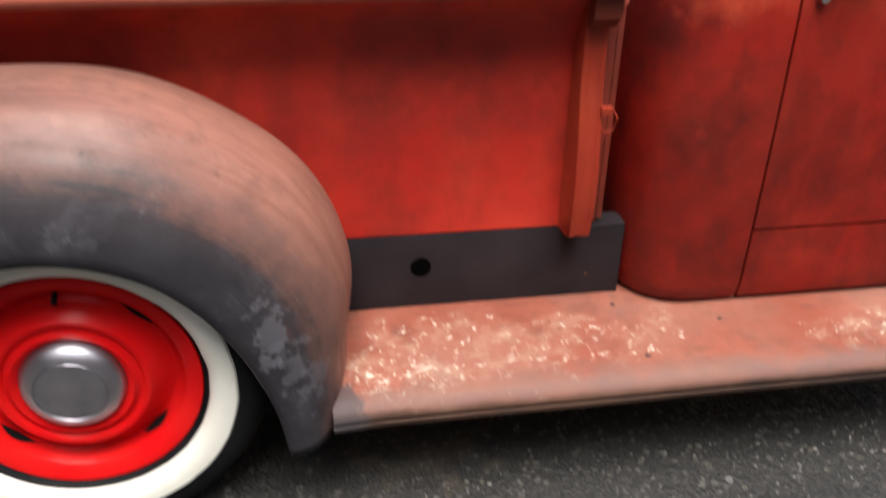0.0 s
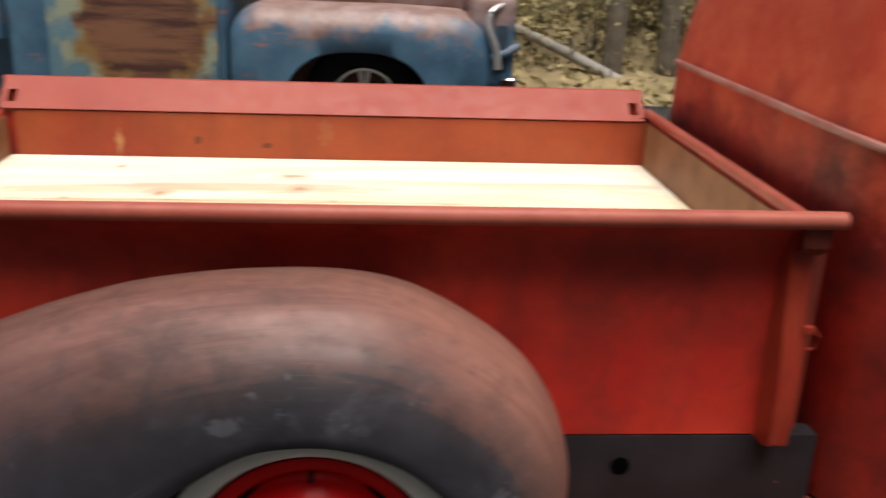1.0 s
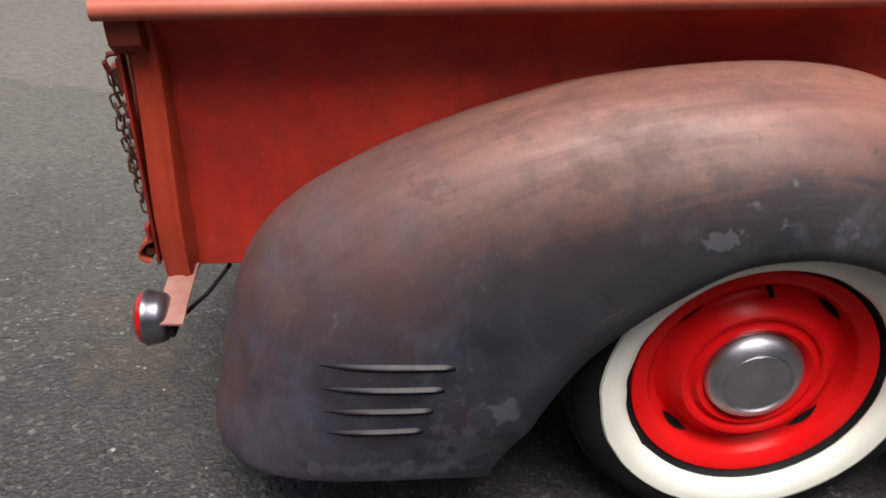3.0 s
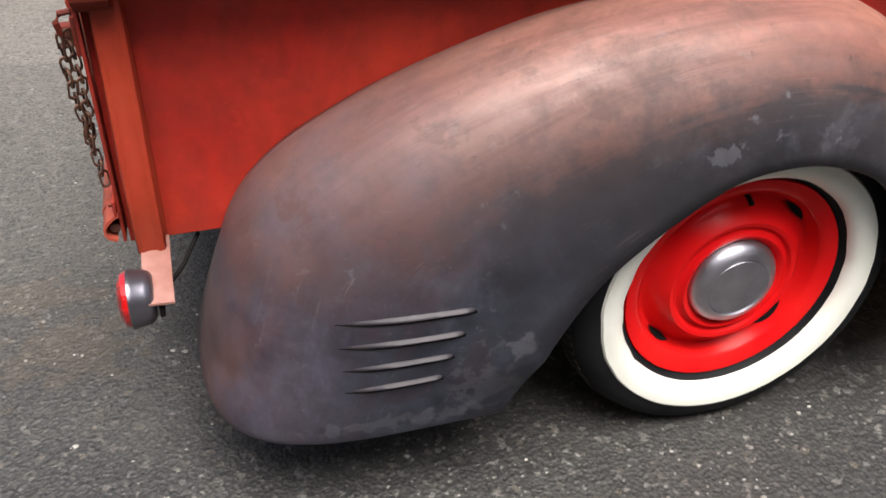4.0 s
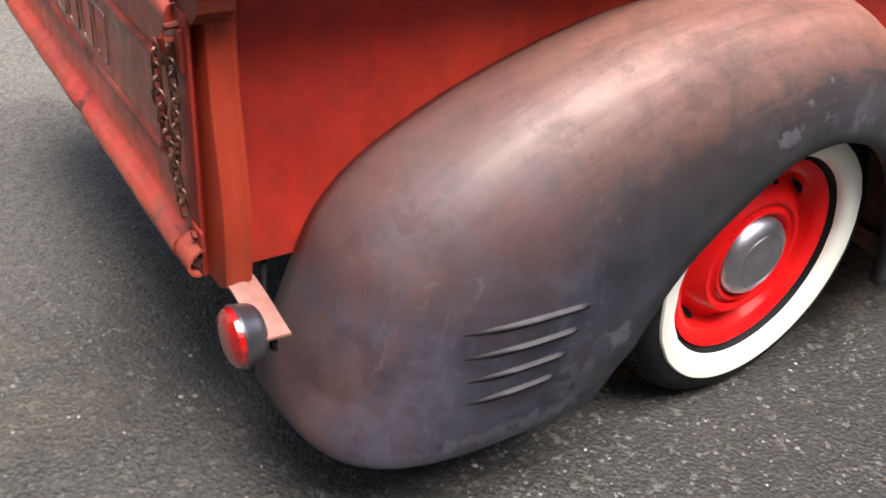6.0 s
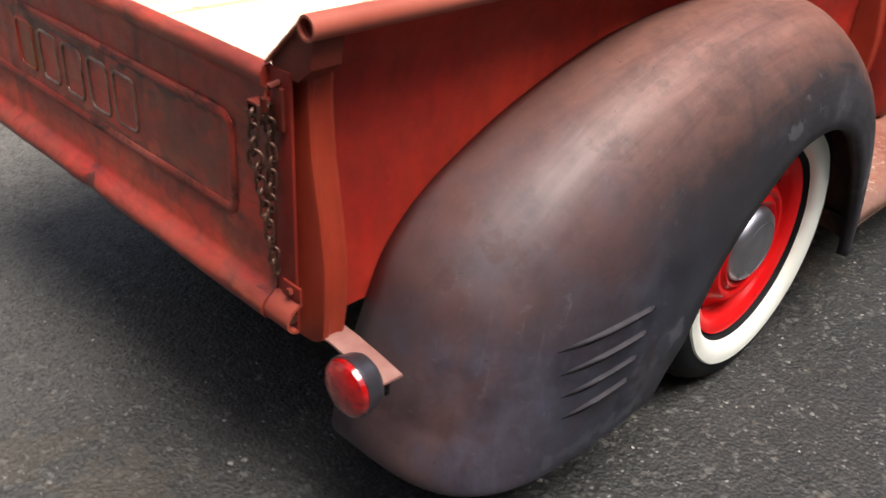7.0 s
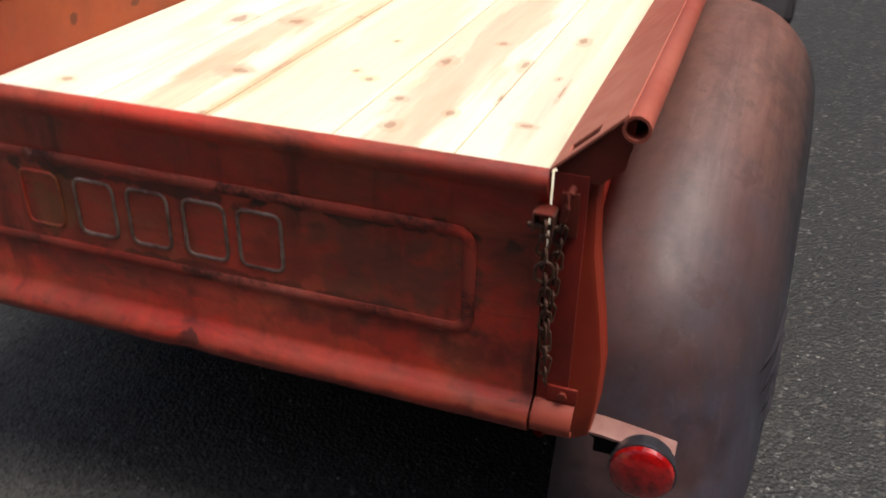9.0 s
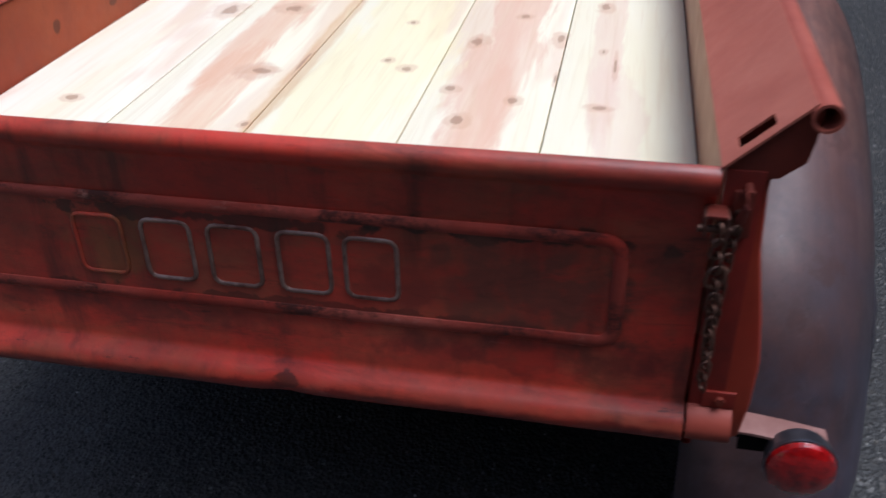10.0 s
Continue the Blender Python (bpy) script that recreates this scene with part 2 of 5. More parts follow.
    grey = m.mix(m.math("MULTIPLY", m.ramp(warm, 0.5, 0.64, 0, 0.42), m.ramp(edge, 0.45, 0.2)), grey, (0.09, 0.04, 0.034))
    c = m.mix(greyed, c, grey)
    smear = m.ramp(m.noise(9, 6, 0.72, m.stretch((1, 1, 1), (3, 2, 6)), 0.6), 0.52, 0.68, 0, 0.34)
    low = m.math("MULTIPLY", m.ramp(edge, 0.28, 0.5), m.ramp(m.noise(3, 3, 0.5, m.stretch((1, 1, 1), (1, 9, 4))), 0.38, 0.55))
    c = m.mix(m.math("MULTIPLY", smear, low), c, (0.085, 0.085, 0.1))
    flake = m.ramp(m.noise(24, 6, 0.75, m.stretch((1, 1, 1), (9, 4, 1))), 0.6, 0.67, 0, 0.45)
    c = m.mix(m.math("MULTIPLY", flake, low), c, (0.13, 0.13, 0.145))
    for place, size, much in (((-0.137, -0.278, 0.648), (0.022, 0.06, 0.011), 0.45), ((0.04, -0.278, 0.652), (0.012, 0.06, 0.014), 0.2), ((0.09, -0.278, 0.645), (0.012, 0.06, 0.009), 0.18), ((0.335, -0.27, 0.46), (0.02, 0.07, 0.045), 0.5),
                        ((0.40, -0.25, 0.34), (0.018, 0.1, 0.04), 0.4), ((0.37, -0.25, 0.38), (0.015, 0.1, 0.03), 0.4), ((0.36, -0.25, 0.42), (0.025, 0.1, 0.012), 0.35), ((-0.5, -0.28, 0.28), (0.045, 0.06, 0.05), 0.2), ((-0.62, -0.28, 0.222), (0.13, 0.06, 0.012), 0.22), ((-0.44, -0.28, 0.34), (0.018, 0.05, 0.02), 0.4),
                        ((-0.7, -0.26, 0.5), (0.008, 0.05, 0.012), 0.3)):
        c = m.mix(m.math("MULTIPLY", m.spot(place, size, 1.2, 44), much), c, (0.11, 0.11, 0.125))
    for place, size in (((-0.78, -0.152, 0.579), (0.034, 0.04, 0.02)), ((-0.56, -0.2, 0.69), (0.03, 0.05, 0.02)), ((-0.86, -0.1, 0.55), (0.03, 0.022, 0.03)), ((-0.32, -0.24, 0.72), (0.016, 0.04, 0.012))):
        c = m.mix(m.math("MULTIPLY", m.spot(place, size, 0.6, 30), 0.55), c, (0.065, 0.03, 0.026))
    c = m.mix(m.ramp(speck, 0.36, 0.28, 0, 0.5), c, (0.012, 0.01, 0.01))
    mottle = m.noise(17, 7, 0.76, m.stretch((1, 1, 1), (8, 3, 5)), 0.3)
    c = m.mix(m.math("MULTIPLY", m.ramp(mottle, 0.48, 0.7, 0, 0.36), m.ramp(front, 0.0, 1.0, 1.0, 0.35)), c, (0.026, 0.021, 0.023))
    scuff = m.noise(33, 6, 0.72, m.stretch((0.6, 1, 1.5), (2, 8, 1)), 0.4)
    c = m.mix(m.math("MULTIPLY", m.ramp(scuff, 0.6, 0.72, 0, 0.3), m.ramp(edge, 0.5, 0.2, 0.35, 1.0)), c, (0.14, 0.115, 0.112))
    thin = m.n.new("ShaderNodeMapping")
    m.l.new(uv, thin.inputs[0])
    thin.inputs["Scale"].default_value, thin.inputs["Rotation"].default_value = (10.0, 70.0, 1.0), (0, 0, 0.06)
    scratch = m.math("MULTIPLY", m.ramp(m.noise(1.5, 5, 0.6, thin.outputs[0], 0.2), 0.6, 0.68), m.ramp(m.noise(6, 4, 0.6, m.stretch((1, 1, 1), (4, 6, 9))), 0.46, 0.6))
    c = m.mix(m.math("MULTIPLY", scratch, 0.3), c, (0.17, 0.14, 0.135))
    peel = m.ramp(m.noise(70, 5, 0.75, m.stretch((1, 1, 1), (3, 3, 7))), 0.62, 0.68, 0, 0.4)
    c = m.mix(m.math("MULTIPLY", peel, m.ramp(m.noise(7, 5, 0.65, m.stretch((1, 1, 1), (8, 8, 2))), 0.5, 0.62)), c, (0.15, 0.14, 0.145))
    m.color(c).set("Roughness", m.math("ADD", m.ramp(small, 0.3, 0.7, 0.4, 0.58), m.ramp(brushed, 0.3, 0.7, 0.07, -0.07))).set("Specular IOR Level", m.ramp(tail, 0.0, 1.0, 0.33, 0.4))
    dent = m.math("ADD", m.math("MULTIPLY", m.noise(5, 2), 1.0), m.math("MULTIPLY", m.noise(14, 3), 0.34))
    return m.bump(m.math("ADD", dent, m.math("MULTIPLY", m.noise(70, 4), 0.1)), 0.3, 0.007).m


FENDER = fender_paint()


def board_paint():
    m = Mat("chipped_running_board_paint", 0.66)
    m.set("Specular IOR Level", 0.25)
    c = m.mix(m.ramp(m.noise(4, 5, 0.6), 0.35, 0.7), (0.2, 0.052, 0.031), (0.26, 0.086, 0.056))
    c = m.mix(m.ramp(m.noise(14, 6, 0.68), 0.5, 0.7, 0, 0.75), c, (0.105, 0.042, 0.028))
    c = m.mix(m.ramp(m.noise(2.2, 4, 0.6, m.stretch((1, 1, 1), (5, 5, 0))), 0.5, 0.66, 0, 0.4), c, (0.26, 0.145, 0.11))
    where = m.math("MAXIMUM", m.spot((0.57, -0.15, 0.27), (0.12, 0.09, 0.1), 0.8, 9), m.math("MAXIMUM", m.math("MULTIPLY", m.spot((0.78, -0.1, 0.27), (0.3, 0.09, 0.1), 1.1, 14), 0.7), m.spot((1.5, -0.16, 0.27), (0.1, 0.07, 0.1), 0.6, 9)))
    chips = m.math("MULTIPLY", m.math("MAXIMUM", m.ramp(m.noise(58, 5, 0.72), 0.61, 0.64), m.ramp(m.noise(26, 6, 0.78, m.stretch((1, 1, 1), (2, 2, 2))), 0.6, 0.635)), where)
    dense = m.math("MULTIPLY", m.spot((0.55, -0.165, 0.27), (0.085, 0.06, 0.1), 0.8, 14), m.ramp(m.noise(34, 6, 0.8, m.stretch((0.6, 1, 1), (4, 7, 2))), 0.55, 0.62))
    chips = m.math("MAXIMUM", chips, dense)
    c = m.mix(chips, c, (0.58, 0.53, 0.43))
    c = m.mix(m.math("MULTIPLY", m.math("MULTIPLY", where, m.ramp(m.noise(20, 5, 0.7, m.stretch((1, 1, 1), (7, 1, 1))), 0.45, 0.65)), 0.32), c, (0.42, 0.34, 0.25))
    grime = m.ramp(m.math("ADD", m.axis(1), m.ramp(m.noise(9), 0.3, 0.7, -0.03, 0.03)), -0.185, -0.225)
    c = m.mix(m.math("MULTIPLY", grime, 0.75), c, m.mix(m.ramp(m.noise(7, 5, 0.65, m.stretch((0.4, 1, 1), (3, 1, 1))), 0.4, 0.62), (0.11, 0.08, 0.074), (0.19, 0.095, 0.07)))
    # Brown lower lip, with its edge shading painted in as darker colour.
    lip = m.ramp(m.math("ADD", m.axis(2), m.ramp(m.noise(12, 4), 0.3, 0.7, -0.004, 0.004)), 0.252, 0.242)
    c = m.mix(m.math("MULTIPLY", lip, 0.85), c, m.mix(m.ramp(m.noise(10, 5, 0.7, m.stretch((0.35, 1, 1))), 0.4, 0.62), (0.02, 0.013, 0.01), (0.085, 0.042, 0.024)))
    c = m.mix(m.math("MULTIPLY", m.spot((0.44, -0.235, 0.25), (0.05, 0.05, 0.05), 0.5, 20), 0.8), c, (0.05, 0.046, 0.05))
    for place in ((1.02, -0.0, 0.27), (1.03, -0.18, 0.27), (1.22, -0.08, 0.27)):
        c = m.mix(m.spot(place, (0.006, 0.005, 0.05), 0.2), c, (0.02, 0.015, 0.012))
    m.color(c)
    return m.bump(m.math("ADD", chips, m.noise(60)), 0.3, 0.001).m


BOARD = board_paint()


def simple(name, a, b, scale=8, rough=0.6, metal=0.0, bump=0.15, fine=60, spec=0.5):
    m = Mat(name, rough, metal)
    m.set("Specular IOR Level", spec)
    m.color(m.mix(m.ramp(m.noise(scale, 5, 0.6), 0.3, 0.7), a, b))
    return m.bump(m.noise(fine, 4), bump, 0.001).m


SILL = simple("dark_grey_primer", (0.011, 0.009, 0.011), (0.026, 0.021, 0.024), 6, 0.6, spec=0.2)
LOUVRE = simple("grey_primer", (0.013, 0.012, 0.017), (0.036, 0.029, 0.034), 30, 0.52, spec=0.34)
BROWNBOARD = simple("brown_weathered_board", (0.17, 0.068, 0.026), (0.3, 0.135, 0.055), 9, 0.6, 0, 0.3, 45)
TANBOARD = simple("tan_weathered_board", (0.36, 0.19, 0.11), (0.5, 0.3, 0.19), 9, 0.6, 0, 0.3, 45)
# Body red darkened so the corner's shade is in the colour.
POSTRED = red_paint("shaded_red_post", (0.27, 0.018, 0.011), (0.33, 0.036, 0.02), (0.07, 0.014, 0.01), 0.8, 0.5).m
# Black for dark parts, and for shade painted into slots and pockets.
BLACK = simple("black_parts_and_shade", (0.004, 0.004, 0.004), (0.011, 0.01, 0.009), 6, 0.85, spec=0.1)
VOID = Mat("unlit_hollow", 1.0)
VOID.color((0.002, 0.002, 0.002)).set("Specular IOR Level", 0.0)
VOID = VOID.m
RUBBER = simple("black_tyre_rubber", (0.004, 0.004, 0.005), (0.01, 0.01, 0.011), 14, 0.7, 0, 0.3, spec=0.15)
TREAD = simple("dusty_tread_rubber", (0.012, 0.011, 0.01), (0.034, 0.03, 0.024), 30, 0.8, spec=0.15)
RUST = simple("brown_rusty_steel", (0.05, 0.018, 0.011), (0.11, 0.04, 0.022), 30, 0.75, 0.2, 0.5)
CHAINSTEEL = simple("rusty_chain_steel", (0.04, 0.018, 0.012), (0.16, 0.075, 0.048), 40, 0.5, 0.5, 0.4)
RUSTPINK = simple("rusty_pink_paint", (0.05, 0.018, 0.012), (0.2, 0.065, 0.042), 40, 0.6, 0.0, 0.5)
BARESTEEL = simple("worn_bare_steel", (0.11, 0.042, 0.03), (0.36, 0.24, 0.2), 34, 0.3, 0.5, 0.3)
CHROME = simple("brushed_chrome", (0.62, 0.62, 0.63), (0.75, 0.75, 0.76), 6, 0.14, 1.0, 0.02)
DULLCHROME = simple("dulled_hubcap_metal", (0.36, 0.35, 0.39), (0.52, 0.51, 0.55), 14, 0.4, 1.0, 0.06)
WHITEWALL = simple("cream_whitewall_rubber", (0.7, 0.7, 0.62), (0.78, 0.78, 0.71), 10, 0.6)
RIMRED = Mat("glossy_red_enamel", 0.2)
RIMRED.color(RIMRED.mix(RIMRED.ramp(RIMRED.noise(9, 4), 0.35, 0.7), (0.62, 0.006, 0.008), (0.66, 0.013, 0.012))).set("Specular IOR Level", 0.07)
RIMRED = RIMRED.m
BRACKET = simple("faded_pink_bracket_paint", (0.19, 0.08, 0.062), (0.3, 0.16, 0.135), 20, 0.5)
LENS = Mat("red_glass_lens", 0.12)
LENS.color(LENS.mix(LENS.ramp(LENS.noise(60, 3), 0.35, 0.7), (0.42, 0.006, 0.006), (0.16, 0.002, 0.003))).set("Coat Weight", 1.0)
LENS.bump(LENS.cells(150), 0.5, 0.0015)
LENS = LENS.m


def pine(name):
    m = Mat(name, 0.55)
    fixed = m.co
    shift = m.n.new("ShaderNodeCombineXYZ")
    m.l.new(m.math("MULTIPLY", m.rand(), 37.0), shift.inputs[0])
    m.l.new(m.math("MULTIPLY", m.rand(), 11.0), shift.inputs[1])
    add = m.n.new("ShaderNodeVectorMath")
    m.l.new(m.co, add.inputs[0])
    m.l.new(shift.outputs[0], add.inputs[1])
    m.co = add.outputs[0]
    c = m.mix(m.ramp(m.noise(6, 5, 0.6, m.stretch((0.18, 1.6, 1))), 0.35, 0.7), (0.84, 0.75, 0.54), (0.88, 0.83, 0.7))
    c = m.mix(m.ramp(m.rand(), 0.3, 0.9, 0, 0.55), c, (0.82, 0.76, 0.5))
    heart = m.ramp(m.noise(3.4, 4, 0.5, m.stretch((0.22, 1.5, 1), (4, 2, 0)), 0.6), 0.56, 0.61)
    c = m.mix(m.math("MULTIPLY", heart, 0.35), c, (0.66, 0.4, 0.27))
    grain = m.noise(60, 5, 0.6, m.stretch((0.05, 1, 1)), 0.8)
    m.co = fixed
    wavy = m.noise(7, 6, 0.65, m.stretch((0.3, 1.6, 1), (1, 3, 0)), 0.5)
    inner = m.noise(22, 5, 0.65, m.stretch((0.12, 1.5, 1), (5, 1, 0)))
    for place, size, tint, much in (((-0.227, 0.407, 0.7), (0.62, 0.07, 1), (0.7, 0.42, 0.29), 0.8), ((-0.576, 0.405, 0.7), (0.22, 0.03, 1), (0.7, 0.43, 0.29), 0.7), ((-0.601, 0.888, 0.7), (0.3, 0.048, 1), (0.72, 0.42, 0.26), 0.8),
                                    ((-0.247, 0.911, 0.7), (0.36, 0.05, 1), (0.7, 0.4, 0.25), 0.8), ((-0.478, 0.857, 0.7), (0.05, 0.045, 1), (0.6, 0.36, 0.24), 0.7), ((-0.241, 0.214, 0.7), (0.6, 0.03, 1), (0.72, 0.5, 0.38), 0.6),
                                    ((-0.634, 0.188, 0.7), (0.3, 0.05, 1), (0.74, 0.54, 0.42), 0.55), ((-0.425, 0.773, 0.7), (0.85, 0.022, 1), (0.62, 0.39, 0.18), 0.75), ((-0.361, 0.642, 0.7), (0.9, 0.12, 1), (0.86, 0.77, 0.45), 0.7)):
        away = m.n.new("ShaderNodeVectorMath")
        away.operation = "SUBTRACT"
        m.l.new(m.co, away.inputs[0])
        away.inputs[1].default_value = place
        rel = m.n.new("ShaderNodeVectorMath")
        rel.operation = "DIVIDE"
        m.l.new(away.outputs[0], rel.inputs[0])
        rel.inputs[1].default_value = size
        far = m.n.new("ShaderNodeVectorMath")
        far.operation = "LENGTH"
        m.l.new(rel.outputs[0], far.inputs[0])
        reach = m.math("ADD", far.outputs["Value"], m.ramp(wavy, 0.3, 0.7, -0.55, 0.55))
        c = m.mix(m.math("MULTIPLY", m.ramp(reach, 1.12, 0.82), m.ramp(inner, 0.3, 0.7, much * 0.55, much)), c, tint)
    c = m.mix(m.ramp(grain, 0.5, 0.75, 0, 0.3), c, (0.64, 0.44, 0.24))
    for x, y, a, b in ((-0.257, 0.473, 0.03, 0.017), (-0.222, 0.31, 0.035, 0.012), (-0.388, 0.624, 0.013, 0.011), (-0.427, 0.578, 0.018, 0.014), (-0.507, 0.48, 0.018, 0.013), (-0.64, 0.445, 0.024, 0.016), (-0.544, 0.364, 0.02, 0.013), (-0.71, 0.785, 0.012, 0.009), (-0.651, 1.132, 0.014, 0.018), (-0.137, 1.047, 0.045, 0.026), (-0.104, 0.909, 0.03, 0.03), (0.002, 0.23, 0.03, 0.016), (-0.355, 0.198, 0.06, 0.004), (-0.283, 0.223, 0.014, 0.006), (-0.556, 0.218, 0.013, 0.018), (-0.161, 0.626, 0.012, 0.009), (-0.435, 0.302, 0.03, 0.004), (-0.477, 0.847, 0.018, 0.026), (-0.425, 0.782, 0.09, 0.005), (-0.006, 0.785, 0.012, 0.01), (-0.087, 0.396, 0.02, 0.014)):
        c = m.mix(m.math("MULTIPLY", m.spot((x, y, 0.7), (a * 1.3, b * 1.4, 1), 0.3, 30), 0.4), c, (0.58, 0.34, 0.2))
        c = m.mix(m.math("MULTIPLY", m.spot((x, y, 0.7), (a * 0.65, b * 0.6, 1), 0.4, 50), 0.6), c, (0.28, 0.145, 0.08))
    m.color(c)
    return m.bump(grain, 0.12, 0.001).m


PINE = pine("fresh_pine_board")


def asphalt():
    m = Mat("weathered_asphalt", 0.75)
    sep = m.n.new("ShaderNodeSeparateColor")
    m.l.new(m.cells(170, "Color"), sep.inputs[0])
    big = m.n.new("ShaderNodeSeparateColor")
    m.l.new(m.cells(85, "Color"), big.inputs[0])
    c = m.mix(m.ramp(m.noise(0.9, 5, 0.6), 0.35, 0.65), (0.016, 0.016, 0.0155), (0.027, 0.026, 0.024))
    c = m.mix(m.ramp(m.noise(1.7, 5, 0.65, m.stretch((1, 1, 1), (3, 8, 0))), 0.54, 0.76, 0, 0.4), c, (0.036, 0.029, 0.021))
    away = m.math("ADD", m.axis(1), m.math("MULTIPLY", m.axis(0), 0.43))
    seam = m.ramp(m.math("ADD", away, m.ramp(m.noise(5, 5), 0.3, 0.7, -0.07, 0.07)), 1.28, 1.4, 0, 0.8)
    # Broad pale gradient beside the real seam: grazing sky sheen painted in.
    worn = m.ramp(m.math("ADD", away, m.ramp(m.noise(2.2, 6, 0.65), 0.25, 0.75, -0.35, 0.35)), -0.5, 1.0, 0, 0.55)
    old = m.math("MULTIPLY", m.math("MAXIMUM", seam, worn), m.ramp(m.axis(0), 1.3, -0.3))
    c = m.mix(old, c, (0.172, 0.158, 0.137))
    # Base colour darkens forward from about x = -0.8, with a noisy edge.
    fresh = m.ramp(m.math("ADD", m.axis(0), m.ramp(m.noise(2.5, 5, 0.6, m.stretch((1, 1, 1), (5, 3, 0))), 0.3, 0.7, -0.2, 0.2)), -0.8, 0.15, 0, 0.68)
    c = m.mix(fresh, c, (0.007, 0.0072, 0.007))
    c = m.mix(m.math("MULTIPLY", m.ramp(sep.outputs[0], 0.5, 1.0, 0, 0.58), m.ramp(fresh, 0, 1, 1.0, 0.25)), c, m.mix(m.noise(6, 3), (0.064, 0.054, 0.044), (0.064, 0.063, 0.061)))
    c = m.mix(m.ramp(sep.outputs[2], 0.45, 0.0, 0, 0.75), c, (0.008, 0.008, 0.008))
    c = m.mix(m.ramp(big.outputs[1], 0.9, 1.0, 0, 0.6), c, m.mix(big.outputs[2], (0.1, 0.085, 0.065), (0.16, 0.155, 0.145)))
    patchy = m.ramp(m.noise(2.6, 4, 0.6, m.stretch((1, 1, 1), (6, 2, 0))), 0.42, 0.62, 0.15, 0.9)
    c = m.mix(m.math("MULTIPLY", m.ramp(sep.outputs[1], 0.965, 1.0, 0, 0.65), patchy), c, (0.32, 0.31, 0.28))
    for place, size in (((-1.24, 0.33, 0), (0.12, 0.1, 1)), ((-1.3, 0.55, 0), (0.1, 0.06, 1)), ((0.62, -0.06, 0), (0.12, 0.1, 1))):
        c = m.mix(m.math("MULTIPLY", m.spot(place, size, 0.9, 16), 0.28), c, (0.075, 0.055, 0.034))
    m.color(c).set("Roughness", m.ramp(m.noise(30), 0.3, 0.7, 0.5, 0.78)).set("Specular IOR Level", 0.5)
    return m.bump(m.math("ADD", m.cells(110), m.noise(45, 5)), 0.55, 0.006).m


ASPHALT = asphalt()
PEBBLE = Mat("pale_grit", 0.7)
PEBBLE.color(PEBBLE.mix(PEBBLE.n.new("ShaderNodeNewGeometry").outputs["Random Per Island"], (0.05, 0.048, 0.044), (0.36, 0.34, 0.31)))
PEBBLE = PEBBLE.m


def blue_patina():
    m = Mat("rusty_blue_paint", 0.5)
    c = m.mix(m.ramp(m.noise(2.4, 5, 0.6), 0.35, 0.65), (0.03, 0.075, 0.125), (0.075, 0.16, 0.23))
    c = m.mix(m.ramp(m.noise(9, 6, 0.7, m.stretch((0.5, 1, 1.6))), 0.57, 0.66, 0, 0.9), c, (0.26, 0.11, 0.07))
    top = m.math("ADD", m.axis(2), m.ramp(m.noise(5, 5, 0.65), 0.25, 0.75, -0.16, 0.16))
    worn = m.math("MULTIPLY", m.ramp(top, 0.78, 0.9), m.ramp(m.axis(0), -0.75, -0.6))
    c = m.mix(worn, c, m.mix(m.ramp(m.noise(6, 5, 0.65), 0.4, 0.62), (0.2, 0.115, 0.09), (0.3, 0.21, 0.19)))
    m.color(c)
    return m.bump(m.noise(50), 0.2, 0.001).m


BLUE = blue_patina()
RUSTPANEL = Mat("blue_door_with_bare_rust", 0.7)
_m = RUSTPANEL
_f = _m.noise(5, 5, 0.6, _m.stretch((0.35, 1, 2.6)))
_c = _m.mix(_m.ramp(_m.noise(3, 5), 0.35, 0.65), (0.05, 0.11, 0.15), (0.1, 0.19, 0.23))
_c = _m.mix(_m.spot((-1.29, 0.03, 0.84), (0.47, 0.4, 0.48), 0.35, 6), _c, (0.27, 0.29, 0.2))
_c = _m.mix(_m.spot((-1.29, 0.03, 0.84), (0.4, 0.4, 0.42), 0.3, 7), _c, (0.24, 0.13, 0.035))
_c = _m.mix(_m.spot((-1.29, 0.03, 0.84), (0.36, 0.4, 0.38), 0.3, 9), _c, _m.mix(_m.ramp(_f, 0.38, 0.6), (0.06, 0.02, 0.012), (0.2, 0.085, 0.04)))
_m.color(_c)
RUSTPANEL = RUSTPANEL.m
BLUESHADE = simple("dark_blue_shade_paint", (0.012, 0.025, 0.04), (0.03, 0.05, 0.075), 8, 0.6)
BEZEL = simple("pale_worn_chrome", (0.4, 0.39, 0.37), (0.6, 0.58, 0.55), 12, 0.35, 0.6)
ALLOY = simple("polished_alloy", (0.75, 0.73, 0.68), (0.88, 0.86, 0.8), 8, 0.38, 0.7, 0.05)
BARK = simple("grey_brown_bark", (0.07, 0.055, 0.036), (0.19, 0.155, 0.11), 7, 0.9, 0, 0.8, 25)
LITTER = simple("leaf_litter", (0.17, 0.125, 0.058), (0.33, 0.25, 0.125), 3, 0.9, 0, 0.8, 18)
LEAVES = Mat("dry_olive_foliage", 0.7)
LEAVES.color(LEAVES.mix(LEAVES.n.new("ShaderNodeNewGeometry").outputs["Random Per Island"], (0.12, 0.1, 0.036), (0.4, 0.32, 0.14)))
LEAVES = LEAVES.m
HEDGE = simple("dark_tree_belt", (0.03, 0.03, 0.015), (0.09, 0.08, 0.04), 1.5, 0.9, 0, 0.8, 6)
ROCK = simple("pale_field_stone", (0.2, 0.18, 0.15), (0.38, 0.35, 0.3), 6, 0.85, 0, 0.6, 20)


